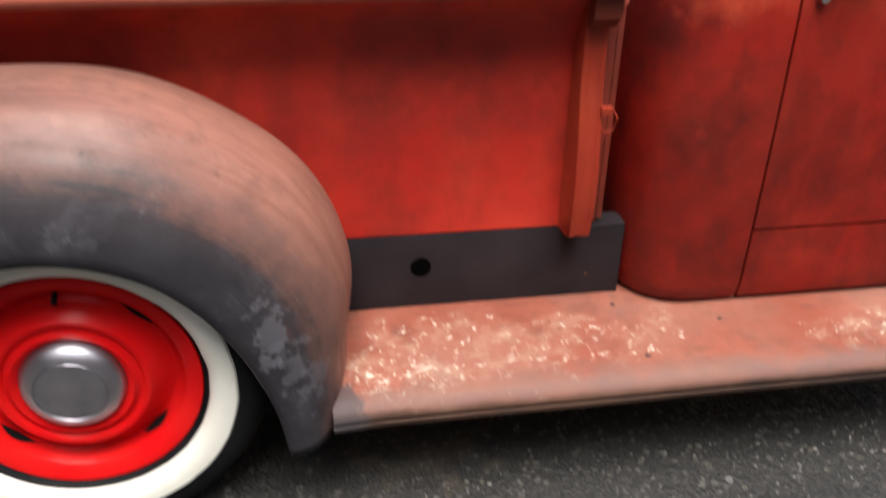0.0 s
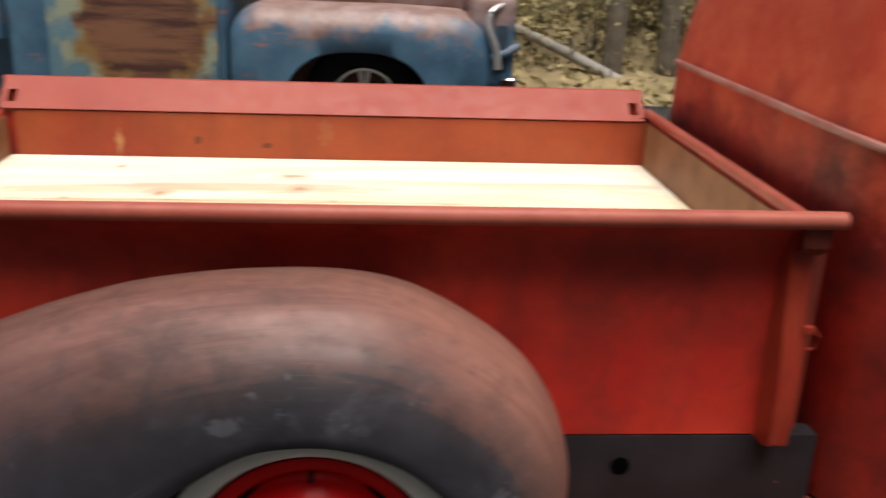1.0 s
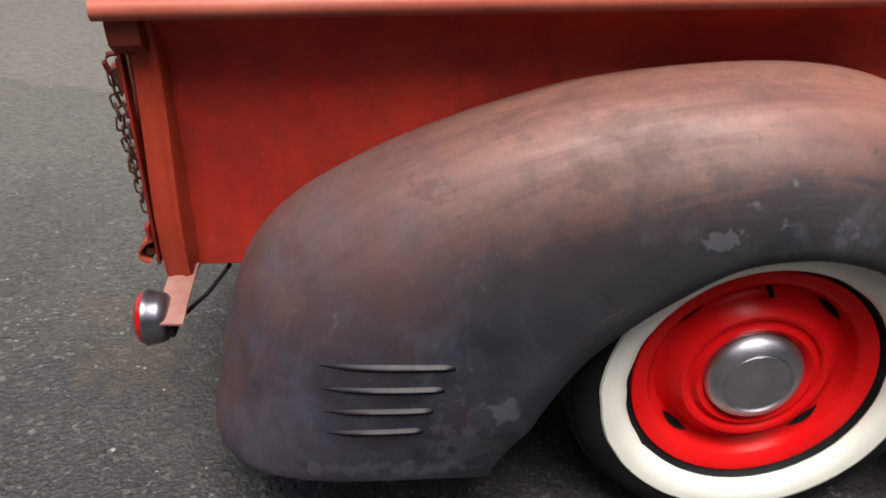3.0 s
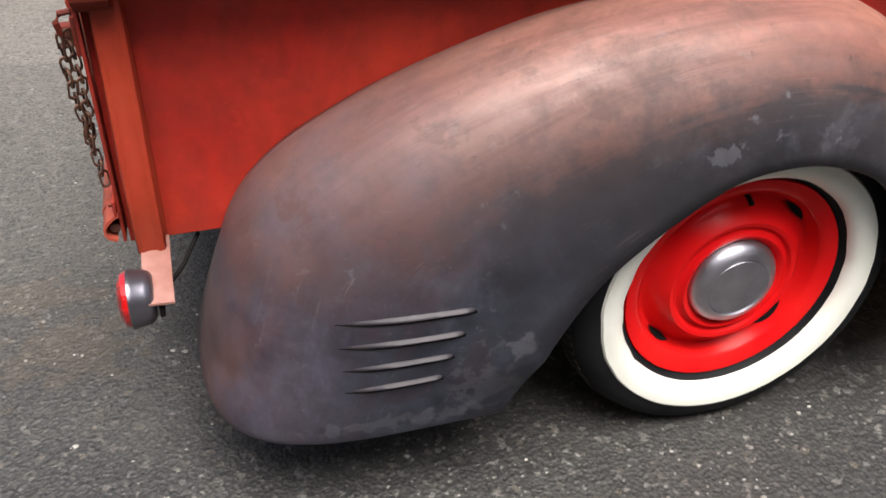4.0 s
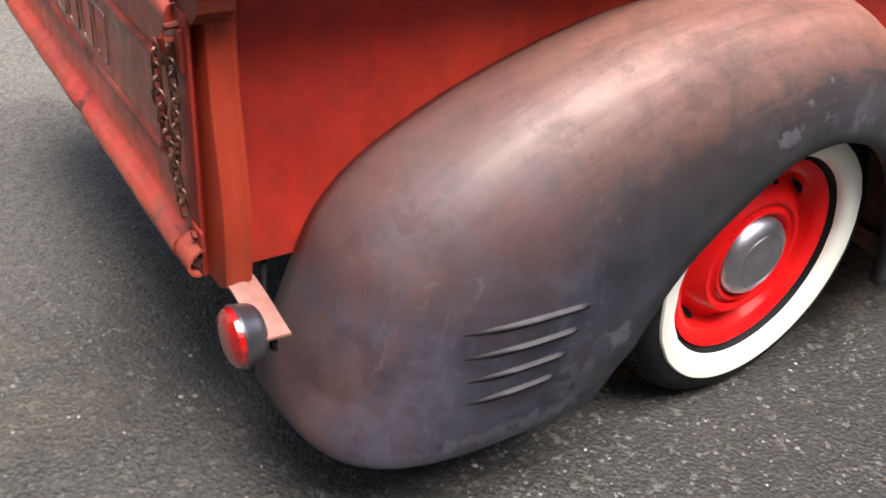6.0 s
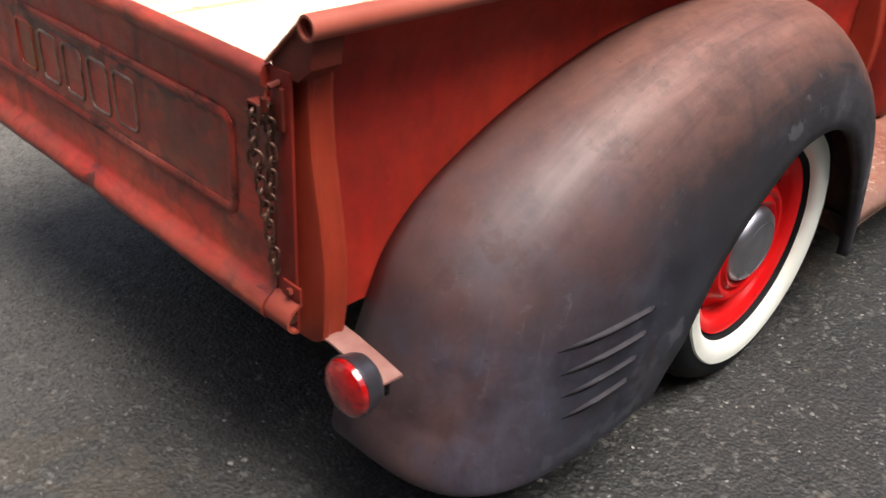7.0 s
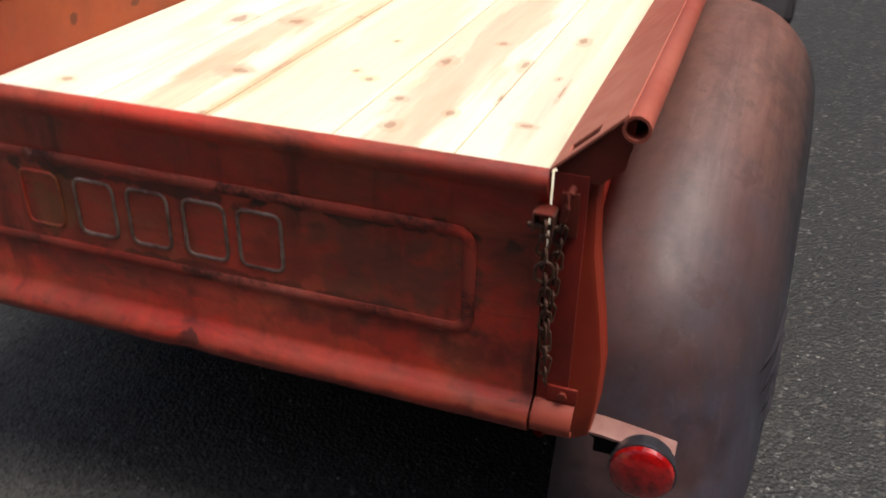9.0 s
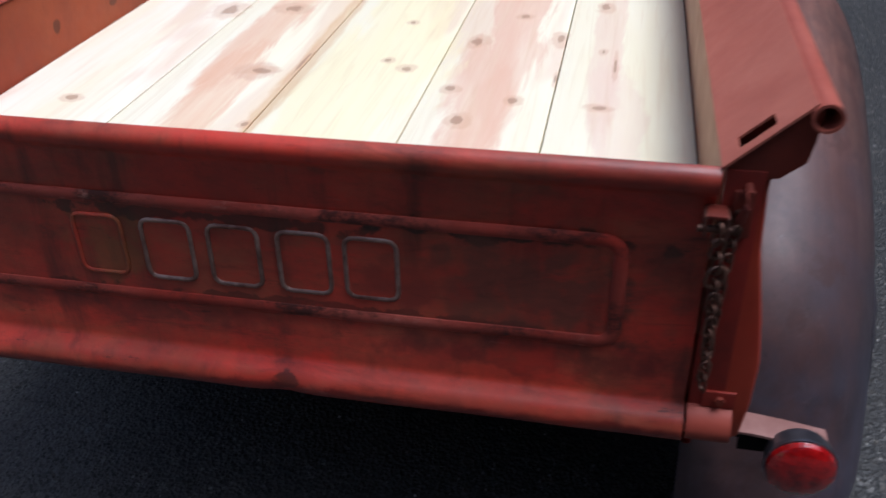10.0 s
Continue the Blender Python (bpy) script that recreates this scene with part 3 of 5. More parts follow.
# ---- mesh helpers ----
def link(name, bm, material, parent=None, label="", smooth=True, angle=35):
    bmesh.ops.recalc_face_normals(bm, faces=bm.faces)
    me = bpy.data.meshes.new(name)
    bm.to_mesh(me)
    bm.free()
    me.materials.append(material)
    if smooth:
        me.polygons.foreach_set("use_smooth", [True] * len(me.polygons))
        me.set_sharp_from_angle(angle=radians(angle))
    ob = new(name, me)
    ob.parent = parent
    if label:
        ob["label"] = label
    return ob


def part(name, bm, material, parent, label="", **kw):
    return link(name, bm, material, parent, label, **kw)


def thing(name, place, label, category, group=""):
    ob = new(name)
    ob.location = place
    return tagged(ob, label, category, group)


def box(lo, hi, bevel=0.004, bm=None, seg=2):
    bm = bm or bmesh.new()
    mid = [(a + b) / 2 for a, b in zip(lo, hi)]
    m = Matrix.LocRotScale(mid, None, [b - a for a, b in zip(lo, hi)])
    made = bmesh.ops.create_cube(bm, size=1, matrix=m)["verts"]
    if bevel:
        edges = {e for v in made for e in v.link_edges}
        bmesh.ops.bevel(bm, geom=list(edges), offset=bevel, segments=seg, affect="EDGES", profile=0.7)
    return bm


def loft(rows, bm=None, ring=False, loop=False, cap=False):
    """Faces between rows of points. ring: each row closes; loop: the last row meets the first."""
    bm = bm or bmesh.new()
    vs = [[bm.verts.new(p) for p in row] for row in rows]
    for i in range(len(vs) - (0 if loop else 1)):
        a, b = vs[i], vs[(i + 1) % len(vs)]
        for j in range(len(a) - (0 if ring else 1)):
            k = (j + 1) % len(a)
            bm.faces.new((a[j], a[k], b[k], b[j]))
    if cap:
        bm.faces.new(vs[0])
        bm.faces.new(list(reversed(vs[-1])))
    return bm


def tube(path, r, seg=12, bm=None, cap=True, hollow=False):
    """A round rod along a path."""
    pts = [Vector(p) for p in path]
    rows = []
    for i, p in enumerate(pts):
        d = (pts[min(i + 1, len(pts) - 1)] - pts[max(i - 1, 0)]).normalized()
        u = d.orthogonal() if abs(d.z) > 0.9 else d.cross(Vector((0, 0, 1)))
        u.normalize()
        v = d.cross(u)
        rr = float(r[i] if isinstance(r, (list, tuple)) else r)
        rows.append([p + rr * (math.cos(a) * u + math.sin(a) * v) for a in np.linspace(0, 2 * math.pi, seg, endpoint=False)])
    if hollow:
        d = (pts[1] - pts[0]).normalized()
        e = (pts[-1] - pts[-2]).normalized()
        inner0 = [pts[0] + 0.78 * (q - pts[0]) for q in rows[0]]
        inner1 = [pts[-1] + 0.78 * (q - pts[-1]) for q in rows[-1]]
        rows = [[q + 0.06 * d for q in inner0], inner0] + rows + [inner1, [q - 0.06 * e for q in inner1]]
        return loft(rows, bm, ring=True, cap=True)
    return loft(rows, bm, ring=True, cap=cap)


def lathe(profile, seg=64, bm=None, centre=(0, 0, 0), wobble=0.0):
    """Turns (radius, y) pairs round the y axis."""
    rows = []
    for r, y in profile:
        rows.append([(centre[0] + (r + (wobble * noise.noise((6 * math.cos(a), 6 * math.sin(a), r * 9)) if wobble else 0)) * math.cos(a), centre[1] + y, centre[2] + r * math.sin(a))
                     for a in np.linspace(0, 2 * math.pi, seg, endpoint=False)])
    return loft(rows, bm, ring=True)


def smooth_line(points, n):
    """n points on a smooth curve through the given ones, spaced by chord length."""
    p = np.array(points, float)
    d = np.r_[0, np.cumsum(np.linalg.norm(np.diff(p, axis=0), axis=1) + 1e-9)]
    m = np.gradient(p, d, axis=0)
    out = []
    for t in np.linspace(0, d[-1], n):
        i = min(np.searchsorted(d, t, side="right") - 1, len(p) - 2)
        h = d[i + 1] - d[i]
        s = (t - d[i]) / h
        out.append((2 * s**3 - 3 * s**2 + 1) * p[i] + (s**3 - 2 * s**2 + s) * h * m[i] + (-2 * s**3 + 3 * s**2) * p[i + 1] + (s**3 - s**2) * h * m[i + 1])
    return np.array(out)


# ---- ground ----
bm = bmesh.new()
bmesh.ops.create_grid(bm, x_segments=4, y_segments=4, size=400)
ground = tagged(link("ground", bm, ASPHALT, smooth=False), "dark weathered asphalt lot with pale grit and brown stains", "asphalt", kind="structure")

rng = np.random.default_rng(4)
verts, faces = [], []
for i in range(2600):
    x, y = rng.uniform(-3.0, 2.2), rng.uniform(-1.6, 2.6)
    r = 0.0014 + 0.0035 * rng.random() ** 4
    base = len(verts)
    ring = [(x + r * math.cos(a) * rng.uniform(0.7, 1.3), y + r * math.sin(a) * rng.uniform(0.7, 1.3), 0.0005) for a in np.linspace(0, 6.283, 6)[:5]]
    verts += ring + [(x, y, r * rng.uniform(0.6, 1.0))]
    faces += [(base + k, base + (k + 1) % 5, base + 5) for k in range(5)]
for x, y, r in ((-1.018, 0.275, 0.006), (-0.993, 0.265, 0.007), (-1.169, 0.156, 0.006), (-0.81, -0.198, 0.0095), (-1.208, 0.038, 0.006), (-1.023, -0.074, 0.007), (-0.604, -0.155, 0.006), (-0.002, -0.424, 0.006), (-1.294, 0.452, 0.006), (0.186, -0.252, 0.005), (1.108, -0.166, 0.008), (0.731, -0.201, 0.005), (1.43, -0.2, 0.005)):
    base = len(verts)
    verts += [(x + r * math.cos(a) * (1 + 0.3 * math.sin(3 * a)), y + r * math.sin(a), 0.0005) for a in np.linspace(0, 6.283, 8)[:7]] + [(x, y, r * 0.8)]
    faces += [(base + k, base + (k + 1) % 7, base + 7) for k in range(7)]
me = bpy.data.meshes.new("grit")
me.from_pydata(verts, [], faces)
me.materials.append(PEBBLE)
tagged(new("grit", me), "loose pale grit scattered over the asphalt", "gravel", kind="stuff")

# ---- red pickup truck ----
truck = thing("pickup_truck", (0, 0, 0), "old red pickup truck with patina fenders and pine bed floor", "truck")
CY = 0.665  # middle line of the truck
SIDE = 0.05  # outer face of the near bed side


def mirrored(bm):
    other = bm.copy()
    bmesh.ops.scale(other, vec=(1, -1, 1), verts=other.verts)
    bmesh.ops.translate(other, vec=(0, 2 * CY, 0), verts=other.verts)
    bmesh.ops.reverse_faces(other, faces=other.faces)
    return other


def both(name, bm, material, parent=None, label="", far_material=None, **kw):
    """The part on the near side and its mirror image on the far side."""
    other = mirrored(bm)
    a = part(name, bm, material, parent or truck, label, **kw)
    b = part(name, other, far_material or material, parent or truck, label, **kw)
    return a, b


# rear fenders: an arch between the line along the bed and the edge round the wheel
INNER = [(-0.885, 0.19), (-0.935, 0.184), (-0.951, 0.212), (-0.938, 0.275), (-0.913, 0.35), (-0.88, 0.435), (-0.838, 0.52), (-0.76, 0.594), (-0.63, 0.665), (-0.51, 0.712), (-0.393, 0.748), (-0.28, 0.774), (-0.12, 0.791),
         (0.04, 0.793), (0.16, 0.771), (0.28, 0.71), (0.371, 0.64), (0.43, 0.56), (0.467, 0.463), (0.473, 0.38), (0.472, 0.30), (0.462, 0.21)]
OUTER = [(-0.46, 0.192), (-0.463, 0.2), (-0.455, 0.218), (-0.44, 0.245), (-0.422, 0.272), (-0.40, 0.30), (-0.385, 0.33), (-0.366, 0.363), (-0.335, 0.412), (-0.30, 0.455), (-0.25, 0.50), (-0.189, 0.545), (-0.10, 0.596),
         (-0.01, 0.610), (0.07, 0.602), (0.153, 0.571), (0.212, 0.526), (0.256, 0.475), (0.295, 0.41), (0.325, 0.34), (0.343, 0.28), (0.356, 0.20)]


def fender_rows(ns=110, nv=30):
    a, b = smooth_line([(*p, i) for i, p in enumerate(INNER)], ns), smooth_line([(*p, i) for i, p in enumerate(OUTER)], ns)
    u = np.linspace(0, len(INNER) - 1, ns)
    ia = np.array([[np.interp(t, a[:, 2], a[:, k]) for k in (0, 1)] for t in u])
    ob = np.array([[np.interp(t, b[:, 2], b[:, k]) for k in (0, 1)] for t in u])
    rows = []
    for i in range(ns):
        s = i / (ns - 1)
        crown = 0.05 * math.sin(math.pi * min(1, max(0, (s - 0.16) / 0.76))) ** 0.7 if 0.16 < s < 0.92 else 0.0
        reach = np.linalg.norm(ia[i] - ob[i])
        out = (ia[i] - ob[i]) / reach
        y1 = -0.283 + 0.012 * max(0, 0.25 - s) / 0.25
        row = []
        for j in range(nv):
            q = j / (nv - 1) * math.pi / 2
            n = 2.7 + 1.8 * max(0, 0.3 - s) / 0.3
            f, g = math.cos(q) ** (2 / n), math.sin(q) ** (2 / n)
            p = ob[i] + (ia[i] - ob[i]) * f + out * crown * math.sin(math.pi * min(1.0, g)) ** 0.8 * f**0.4
            row.append((p[0], SIDE - 0.002 + (y1 - SIDE) * g, p[1], 1 - f))
        x, z = ob[i]
        d = -out * 0.004
        row += [(x + d[0], y1 + 0.004, z + d[1], 1), (x + d[0], y1 + 0.022, z + d[1], 1)]
        rows.append(row)
    return rows


rows = fender_rows()
bm = loft([[p[:3] for p in row] for row in rows])
arch = bm.loops.layers.uv.new("arch")
width = len(rows[0])
bm.verts.index_update()
for f in bm.faces:
    for corner in f.loops:
        k = corner.vert.index
        corner[arch].uv = (k // width / (len(rows) - 1), rows[k // width][k % width][3])
far = mirrored(bm)
bmesh.ops.delete(far, geom=[v for v in far.verts if v.co.x < -0.45], context="VERTS")
near_fender = part("rear_fender", bm, FENDER, truck, "rounded fender with faded red and grey primer patina", angle=60)
far_fender = part("rear_fender", far, FENDER, truck, "fender over the far wheel", angle=60)
for ob in (near_fender, far_fender):
    mod = ob.modifiers.new("sheet", "SOLIDIFY")
    mod.thickness, mod.offset = 0.003, -1
scene.view_layers[0].update()


def on_fender(x, z):
    hit, place, normal, _ = near_fender.ray_cast((x, -2, z), (0, 1, 0))
    return place if hit else Vector((x, -0.27, z))


for i in range(4):
    z = 0.425 - 0.041 * i
    x0, x1 = -0.735 + 0.002 * i, -0.518 - 0.018 * i
    rows, slit = [], []
    for k in range(25):
        t = k / 24
        x = x0 + (x1 - x0) * t
        h = 0.0075 * min(1.0, 2.2 * t) ** 0.7 * min(1.0, (1 - t) * 14) ** 0.5 + 0.0002
        zz = z + 0.006 - 0.012 * (1 - t)
        rows.append([on_fender(x, zz + dz) + Vector((0, -h * o + 0.002, 0)) for dz, o in ((0.016, -0.26), (0.011, -0.02), (0.007, 0.12), (0.0042, 0.36), (0.0022, 0.74), (0.0004, 0.98), (-0.0012, 1.0), (-0.0025, 0.8), (-0.0025, 0.1))])
        slit.append([on_fender(x, zz + dz) + Vector((0, -0.0012 * min(1.0, 8 * t, 8 * (1 - t)), 0)) for dz in (-0.001, -0.002 - 0.0055 * min(1.0, 4.0 * t))])
    blade = part("louvre", loft(rows), LOUVRE, near_fender, "pressed louvre in grey primer")
    # Black strip on the sheet paints the shade of the opening below the lip.
    part("louvre_opening", loft(slit), BLACK, blade)

# wheels
def wheel(place, flip=False):
    cx, cy, cz = place
    s = -1 if flip else 1
    dish = [(0.0, 0.012), (0.05, 0.012), (0.086, 0.008), (0.092, 0.0), (0.1, -0.003), (0.106, 0.004), (0.112, 0.006), (0.118, 0.0), (0.126, -0.001), (0.136, 0.008), (0.15, 0.024), (0.16, 0.034), (0.166, 0.036),
            (0.174, 0.03), (0.18, 0.012), (0.186, 0.005), (0.196, 0.001), (0.206, -0.002), (0.2125, -0.002), (0.2145, 0.003), (0.213, 0.012), (0.205, 0.03), (0.195, 0.08), (0.195, 0.18)]
    disc = part("wheel", lathe([(max(r, 1e-4), s * y) for r, y in dish], 72, centre=place), RIMRED, truck, "glossy red steel wheel")
    tyre = [(0.195, 0.14), (0.21, 0.158), (0.25, 0.17), (0.285, 0.165), (0.31, 0.15), (0.32, 0.12), (0.325, 0.085), (0.3255, 0.05), (0.3245, 0.02), (0.321, 0.0), (0.314, -0.013), (0.302, -0.023), (0.288, -0.029),
            (0.271, -0.029), (0.25, -0.029), (0.232, -0.022), (0.226, -0.014), (0.222, -0.004), (0.216, 0.002), (0.2, 0.012)]
    rubber = part("tyre", lathe([(r, s * y) for r, y in tyre], 96, centre=place), RUBBER, disc, "black tyre with a shallow tread")
    bm = bmesh.new()
    for k in range(96):
        a = 2 * math.pi * k / 96
        c, d = Vector((math.cos(a), 0, math.sin(a))), Vector((-math.sin(a), 0, math.cos(a)))
        ends = [Vector(place) + c * r + Vector((0, s * y, 0)) for r, y in ((0.318, -0.009), (0.324, 0.012), (0.327, 0.042))]
        loft([[e - d * 0.006, e + c * 0.002 - d * 0.005, e + c * 0.002 + d * 0.005, e + d * 0.006] for e in ends], bm)
    part("tread", bm, TREAD, disc, "dusty tread blocks on the tyre shoulder")
    white = [(0.224, -0.012), (0.227, -0.02), (0.235, -0.0275), (0.248, -0.0325), (0.26, -0.033), (0.27, -0.033), (0.273, -0.029)]
    part("whitewall", lathe([(r, s * y) for r, y in white], 140, centre=place, wobble=0.003), WHITEWALL, disc, "painted cream whitewall with a ragged edge")
    cap = [(1e-4, -0.022), (0.03, -0.0215), (0.056, -0.019), (0.0575, -0.0175), (0.061, -0.0205), (0.066, -0.018), (0.078, -0.012), (0.085, -0.002), (0.088, 0.008)]
    part("hubcap", lathe([(r, s * y) for r, y in cap], 64, centre=place), DULLCHROME, disc, "dull silver hubcap")
    for k in range(4):
        a0 = radians(45 + 90 * k)
        rows = []
        for q in np.linspace(-0.2, 0.2, 11):
            w = 0.0066 * math.cos(q / 0.2 * 1.5)
            rows.append([(cx + r * math.cos(a0 + q), cy + s * y, cz + r * math.sin(a0 + q)) for r, y in ((0.168 - w, 0.03 - 0.2 * w), (0.168, 0.0315), (0.168 + w, 0.03 - 0.9 * w))])
        # Black crescent laid on the dish paints the dark of the slot.
        part("wheel_slot", loft(rows), BLACK, disc)
    v = tube([(cx, cy + 0.03 * s, cz + 0.178), (cx, cy + 0.008 * s, cz + 0.172), (cx, cy - 0.002 * s, cz + 0.165)], 0.005, 8)
    part("valve_stem", v, BLACK, disc)
    return disc


wheel((0, -0.195, 0.324))
wheel((0, 2 * CY + 0.195, 0.324), True)
bm = tube([(0, -0.15, 0.33), (0, 2 * CY + 0.15, 0.33)], 0.045, 16)
part("axle", bm, BLACK, truck)

# wheel wells and chassis below the bed, all black
bm = bmesh.new()
for y0, y1 in ((0.30, 0.38), (2 * CY - 0.38, 2 * CY - 0.30)):
    box((-1.0, y0, 0.42), (2.2, y1, 0.52), 0.006, bm)
part("chassis", bm, BLACK, truck)

# bed sides with flared top and rolled rail
X0, X1 = -1.03, 0.958
BEND, TOPZ, FLARE_Y = 0.868, 0.93, -0.025


def flare_sheet(lo, hi, slots):
    """The slanted strip with open stake pockets."""
    xs = sorted({lo, hi, *[v for s in slots for v in s]})
    ts = (0.0, 0.2, 0.6, 1.0)
    bm = bmesh.new()
    grid = {}
    for i, x in enumerate(xs):
        for j, t in enumerate(ts):
            grid[i, j] = bm.verts.new((x, SIDE + 0.017 + (FLARE_Y + 0.0045 - SIDE - 0.017) * t, BEND - 0.007 + (TOPZ + 0.0135 - BEND + 0.007) * t))
    for i in range(len(xs) - 1):
        for j in range(3):
            if j == 1 and (xs[i], xs[i + 1]) in slots:
                continue
            bm.faces.new((grid[i, j], grid[i + 1, j], grid[i + 1, j + 1], grid[i, j + 1]))
    return bm


prof = [(SIDE + 0.014, 0.44), (SIDE + 0.008, 0.435), (SIDE + 0.002, 0.434), (SIDE - 0.001, 0.437), (SIDE - 0.0005, 0.445), (SIDE, 0.6), (SIDE, 0.72), (SIDE, 0.80), (SIDE - 0.001, 0.825), (SIDE - 0.005, 0.846),
        (SIDE - 0.014, 0.866), (SIDE - 0.03, 0.886), (SIDE - 0.05, 0.905), (SIDE - 0.068, 0.921)]
slots = [(-1.024, -0.996), (0.922, 0.950)]
rows = []
for x in sorted([*np.linspace(X0, X1, 40), *slots[0], *slots[1]]):
    rows.append([(x, y + (0.0018 * noise.noise((x * 3.0, z * 4.0, 5)) if 3 < k < 11 else 0), z) for k, (y, z) in enumerate(prof)])
bm = loft(rows)
bmesh.ops.delete(bm, geom=[f for f in bm.faces if f.calc_center_median().z > 0.85 and any(a < f.calc_center_median().x < b for a, b in slots)], context="FACES")
sides = both("bed_side", bm, PAINT, label="worn red steel bed side with dark stains")
part("side_lining", box((X0 + 0.03, SIDE + 0.006, 0.60), (X1 - 0.004, SIDE + 0.0125, BEND - 0.012), 0.002), TANBOARD, truck, "weathered plank lining the inside of the bed")
part("side_lining", box((X0 + 0.03, 2 * CY - SIDE - 0.0125, 0.60), (0.98, 2 * CY - SIDE - 0.006, BEND - 0.012), 0.002), INNERPAINT, truck, "weathered orange-brown plank lining the inside of the bed")
for ob in both("flare_board", flare_sheet(X0 - 0.012, X1 + 0.012, slots), FLARE, label="slanted faded red flare board", far_material=FARRAIL, smooth=False):
    mod = ob.modifiers.new("sheet", "SOLIDIFY")
    mod.thickness, mod.offset = 0.003, 0
both("side_rail", tube([(-1.048, FLARE_Y - 0.006, TOPZ), (0.975, FLARE_Y - 0.006, TOPZ)], 0.017, 18, hollow=True), RAILPAINT, label="rolled tubular top rail, open at the end", far_material=FARRAIL)


def stake(xm):
    """A pressed stake pocket that follows the side and the flare."""
    line = [(0.43, 0.03, 0.042), (0.433, 0.004, 0.044), (0.445, -0.015, 0.046), (0.5, -0.022, 0.048), (0.57, -0.023, 0.048), (0.64, -0.014, 0.048), (0.74, 0.003, 0.048), (0.82, 0.008, 0.048), (0.862, 0.006, 0.048), (0.92, 0.0, 0.046)]
    rows = []
    for z, y, w in line:
        h = w / 2
        row = [(xm - h - 0.002, SIDE - 0.001), (xm - h, SIDE - 0.004), (xm - h, y + 0.01), (xm - h + 0.003, y + 0.003), (xm - h + 0.01, y), (xm - h + 0.016, y + 0.004), (xm + h - 0.016, y + 0.004), (xm + h - 0.01, y),
               (xm + h - 0.003, y + 0.003), (xm + h, y + 0.01), (xm + h, SIDE - 0.004), (xm + h + 0.002, SIDE - 0.001)]
        rows.append([(x, yy, min(z, BEND + 0.005 + (SIDE - yy) * 0.93)) for x, yy in row])
    return loft(rows)


both("stake_pocket", stake(-0.994), STAKEPAINT, label="orange-red pressed stake pocket")
both("stake_pocket", stake(0.928), STAKEPAINT, label="orange-red pressed stake pocket")
for x0, x1 in ((-1.035, -0.985), (0.908, 0.958)):
    rows = [[(x, SIDE - 0.003, 0.845), (x, 0.004, 0.85), (x, -0.022, 0.872), (x, -0.027, 0.9), (x, FLARE_Y - 0.004, 0.934), (x, FLARE_Y + 0.004, 0.9405), (x, SIDE + 0.012, 0.863)] for x in (x0, x1)]
    bm = loft(rows, ring=True, cap=True)
    bmesh.ops.delete(bm, geom=[f for f in bm.faces if len(f.verts) == 4 and f.calc_center_median().z > 0.884 and f.calc_center_median().y > 0.0], context="FACES")
    both("gusset", bm, GUSSET)
    # Black block inside the pocket stands in for the shade of a deep well.
    both("pocket_floor", box((x0 + 0.003, 0.008, 0.854), (x1 - 0.003, SIDE - 0.006, 0.868), 0.001), BLACK)
bm = tube([(0.945, 0.0, 0.70), (0.965, -0.004, 0.705), (0.978, -0.006, 0.685), (0.972, -0.006, 0.66), (0.957, -0.004, 0.655), (0.947, 0.0, 0.668)], 0.0022, 8)
part("wire_loop", bm, STAKEPAINT, truck, "bent wire loop on the stake")
part("wire_clip", box((0.945, -0.01, 0.69), (0.966, 0.004, 0.706), 0.004), STAKEPAINT, truck)

# bed front
bm = box((0.981, SIDE + 0.014, 0.445), (0.993, 2 * CY - SIDE - 0.013, 0.875), 0.003)
front = part("bed_front", bm, PAINT, truck, "red steel front wall of the bed")
part("front_lining", box((0.973, SIDE + 0.026, 0.6), (0.979, 2 * CY - SIDE - 0.026, 0.86), 0.002), BROWNBOARD, front, "brown inner face")
part("front_rail", tube([(0.982, SIDE, 0.885), (0.982, 2 * CY - SIDE, 0.885)], 0.014, 14), RAILPAINT, front)

# Added dark fillers that make the gap before the cab read as shade.
both("front_post", box((X1 - 0.003, SIDE + 0.001, 0.44), (0.9805, SIDE + 0.012, 0.872), 0.002), GUSSET)
both("front_post", box((0.9815, SIDE + 0.002, 0.445), (0.993, SIDE + 0.0125, 0.87), 0.002), GUSSET)

# pine floor
under = part("bed_floor", box((-1.02, SIDE + 0.014, 0.665), (0.972, 2 * CY - SIDE - 0.014, 0.691), 0.002), BLACK, truck, "floor of fresh pine boards")
cuts = [SIDE + 0.0135, 0.298, 0.522, 0.775, 1.015, 2 * CY - SIDE - 0.0135]
for a, b in zip(cuts, cuts[1:]):
    part("plank", box((-1.018, a + 0.0012, 0.693), (0.971, b - 0.0012, 0.717), 0.0025), PINE, under)

# tailgate
GX = -1.036
Y0, Y1 = 0.067, 2 * CY - 0.067
prof = [(GX + 0.009, 0.835), (GX + 0.009, 0.852), (GX + 0.004, 0.859), (GX - 0.008, 0.856), (GX - 0.014, 0.846), (GX - 0.013, 0.834), (GX - 0.006, 0.826), (GX, 0.818), (GX, 0.519), (GX - 0.005, 0.51), (GX - 0.02, 0.502), (GX - 0.03, 0.491), (GX - 0.031, 0.478),
        (GX - 0.025, 0.467), (GX - 0.01, 0.458), (GX + 0.002, 0.452), (GX + 0.009, 0.45), (GX + 0.009, 0.5), (GX + 0.008, 0.6)]
ys = np.linspace(Y0, Y1, 60)
rows = []
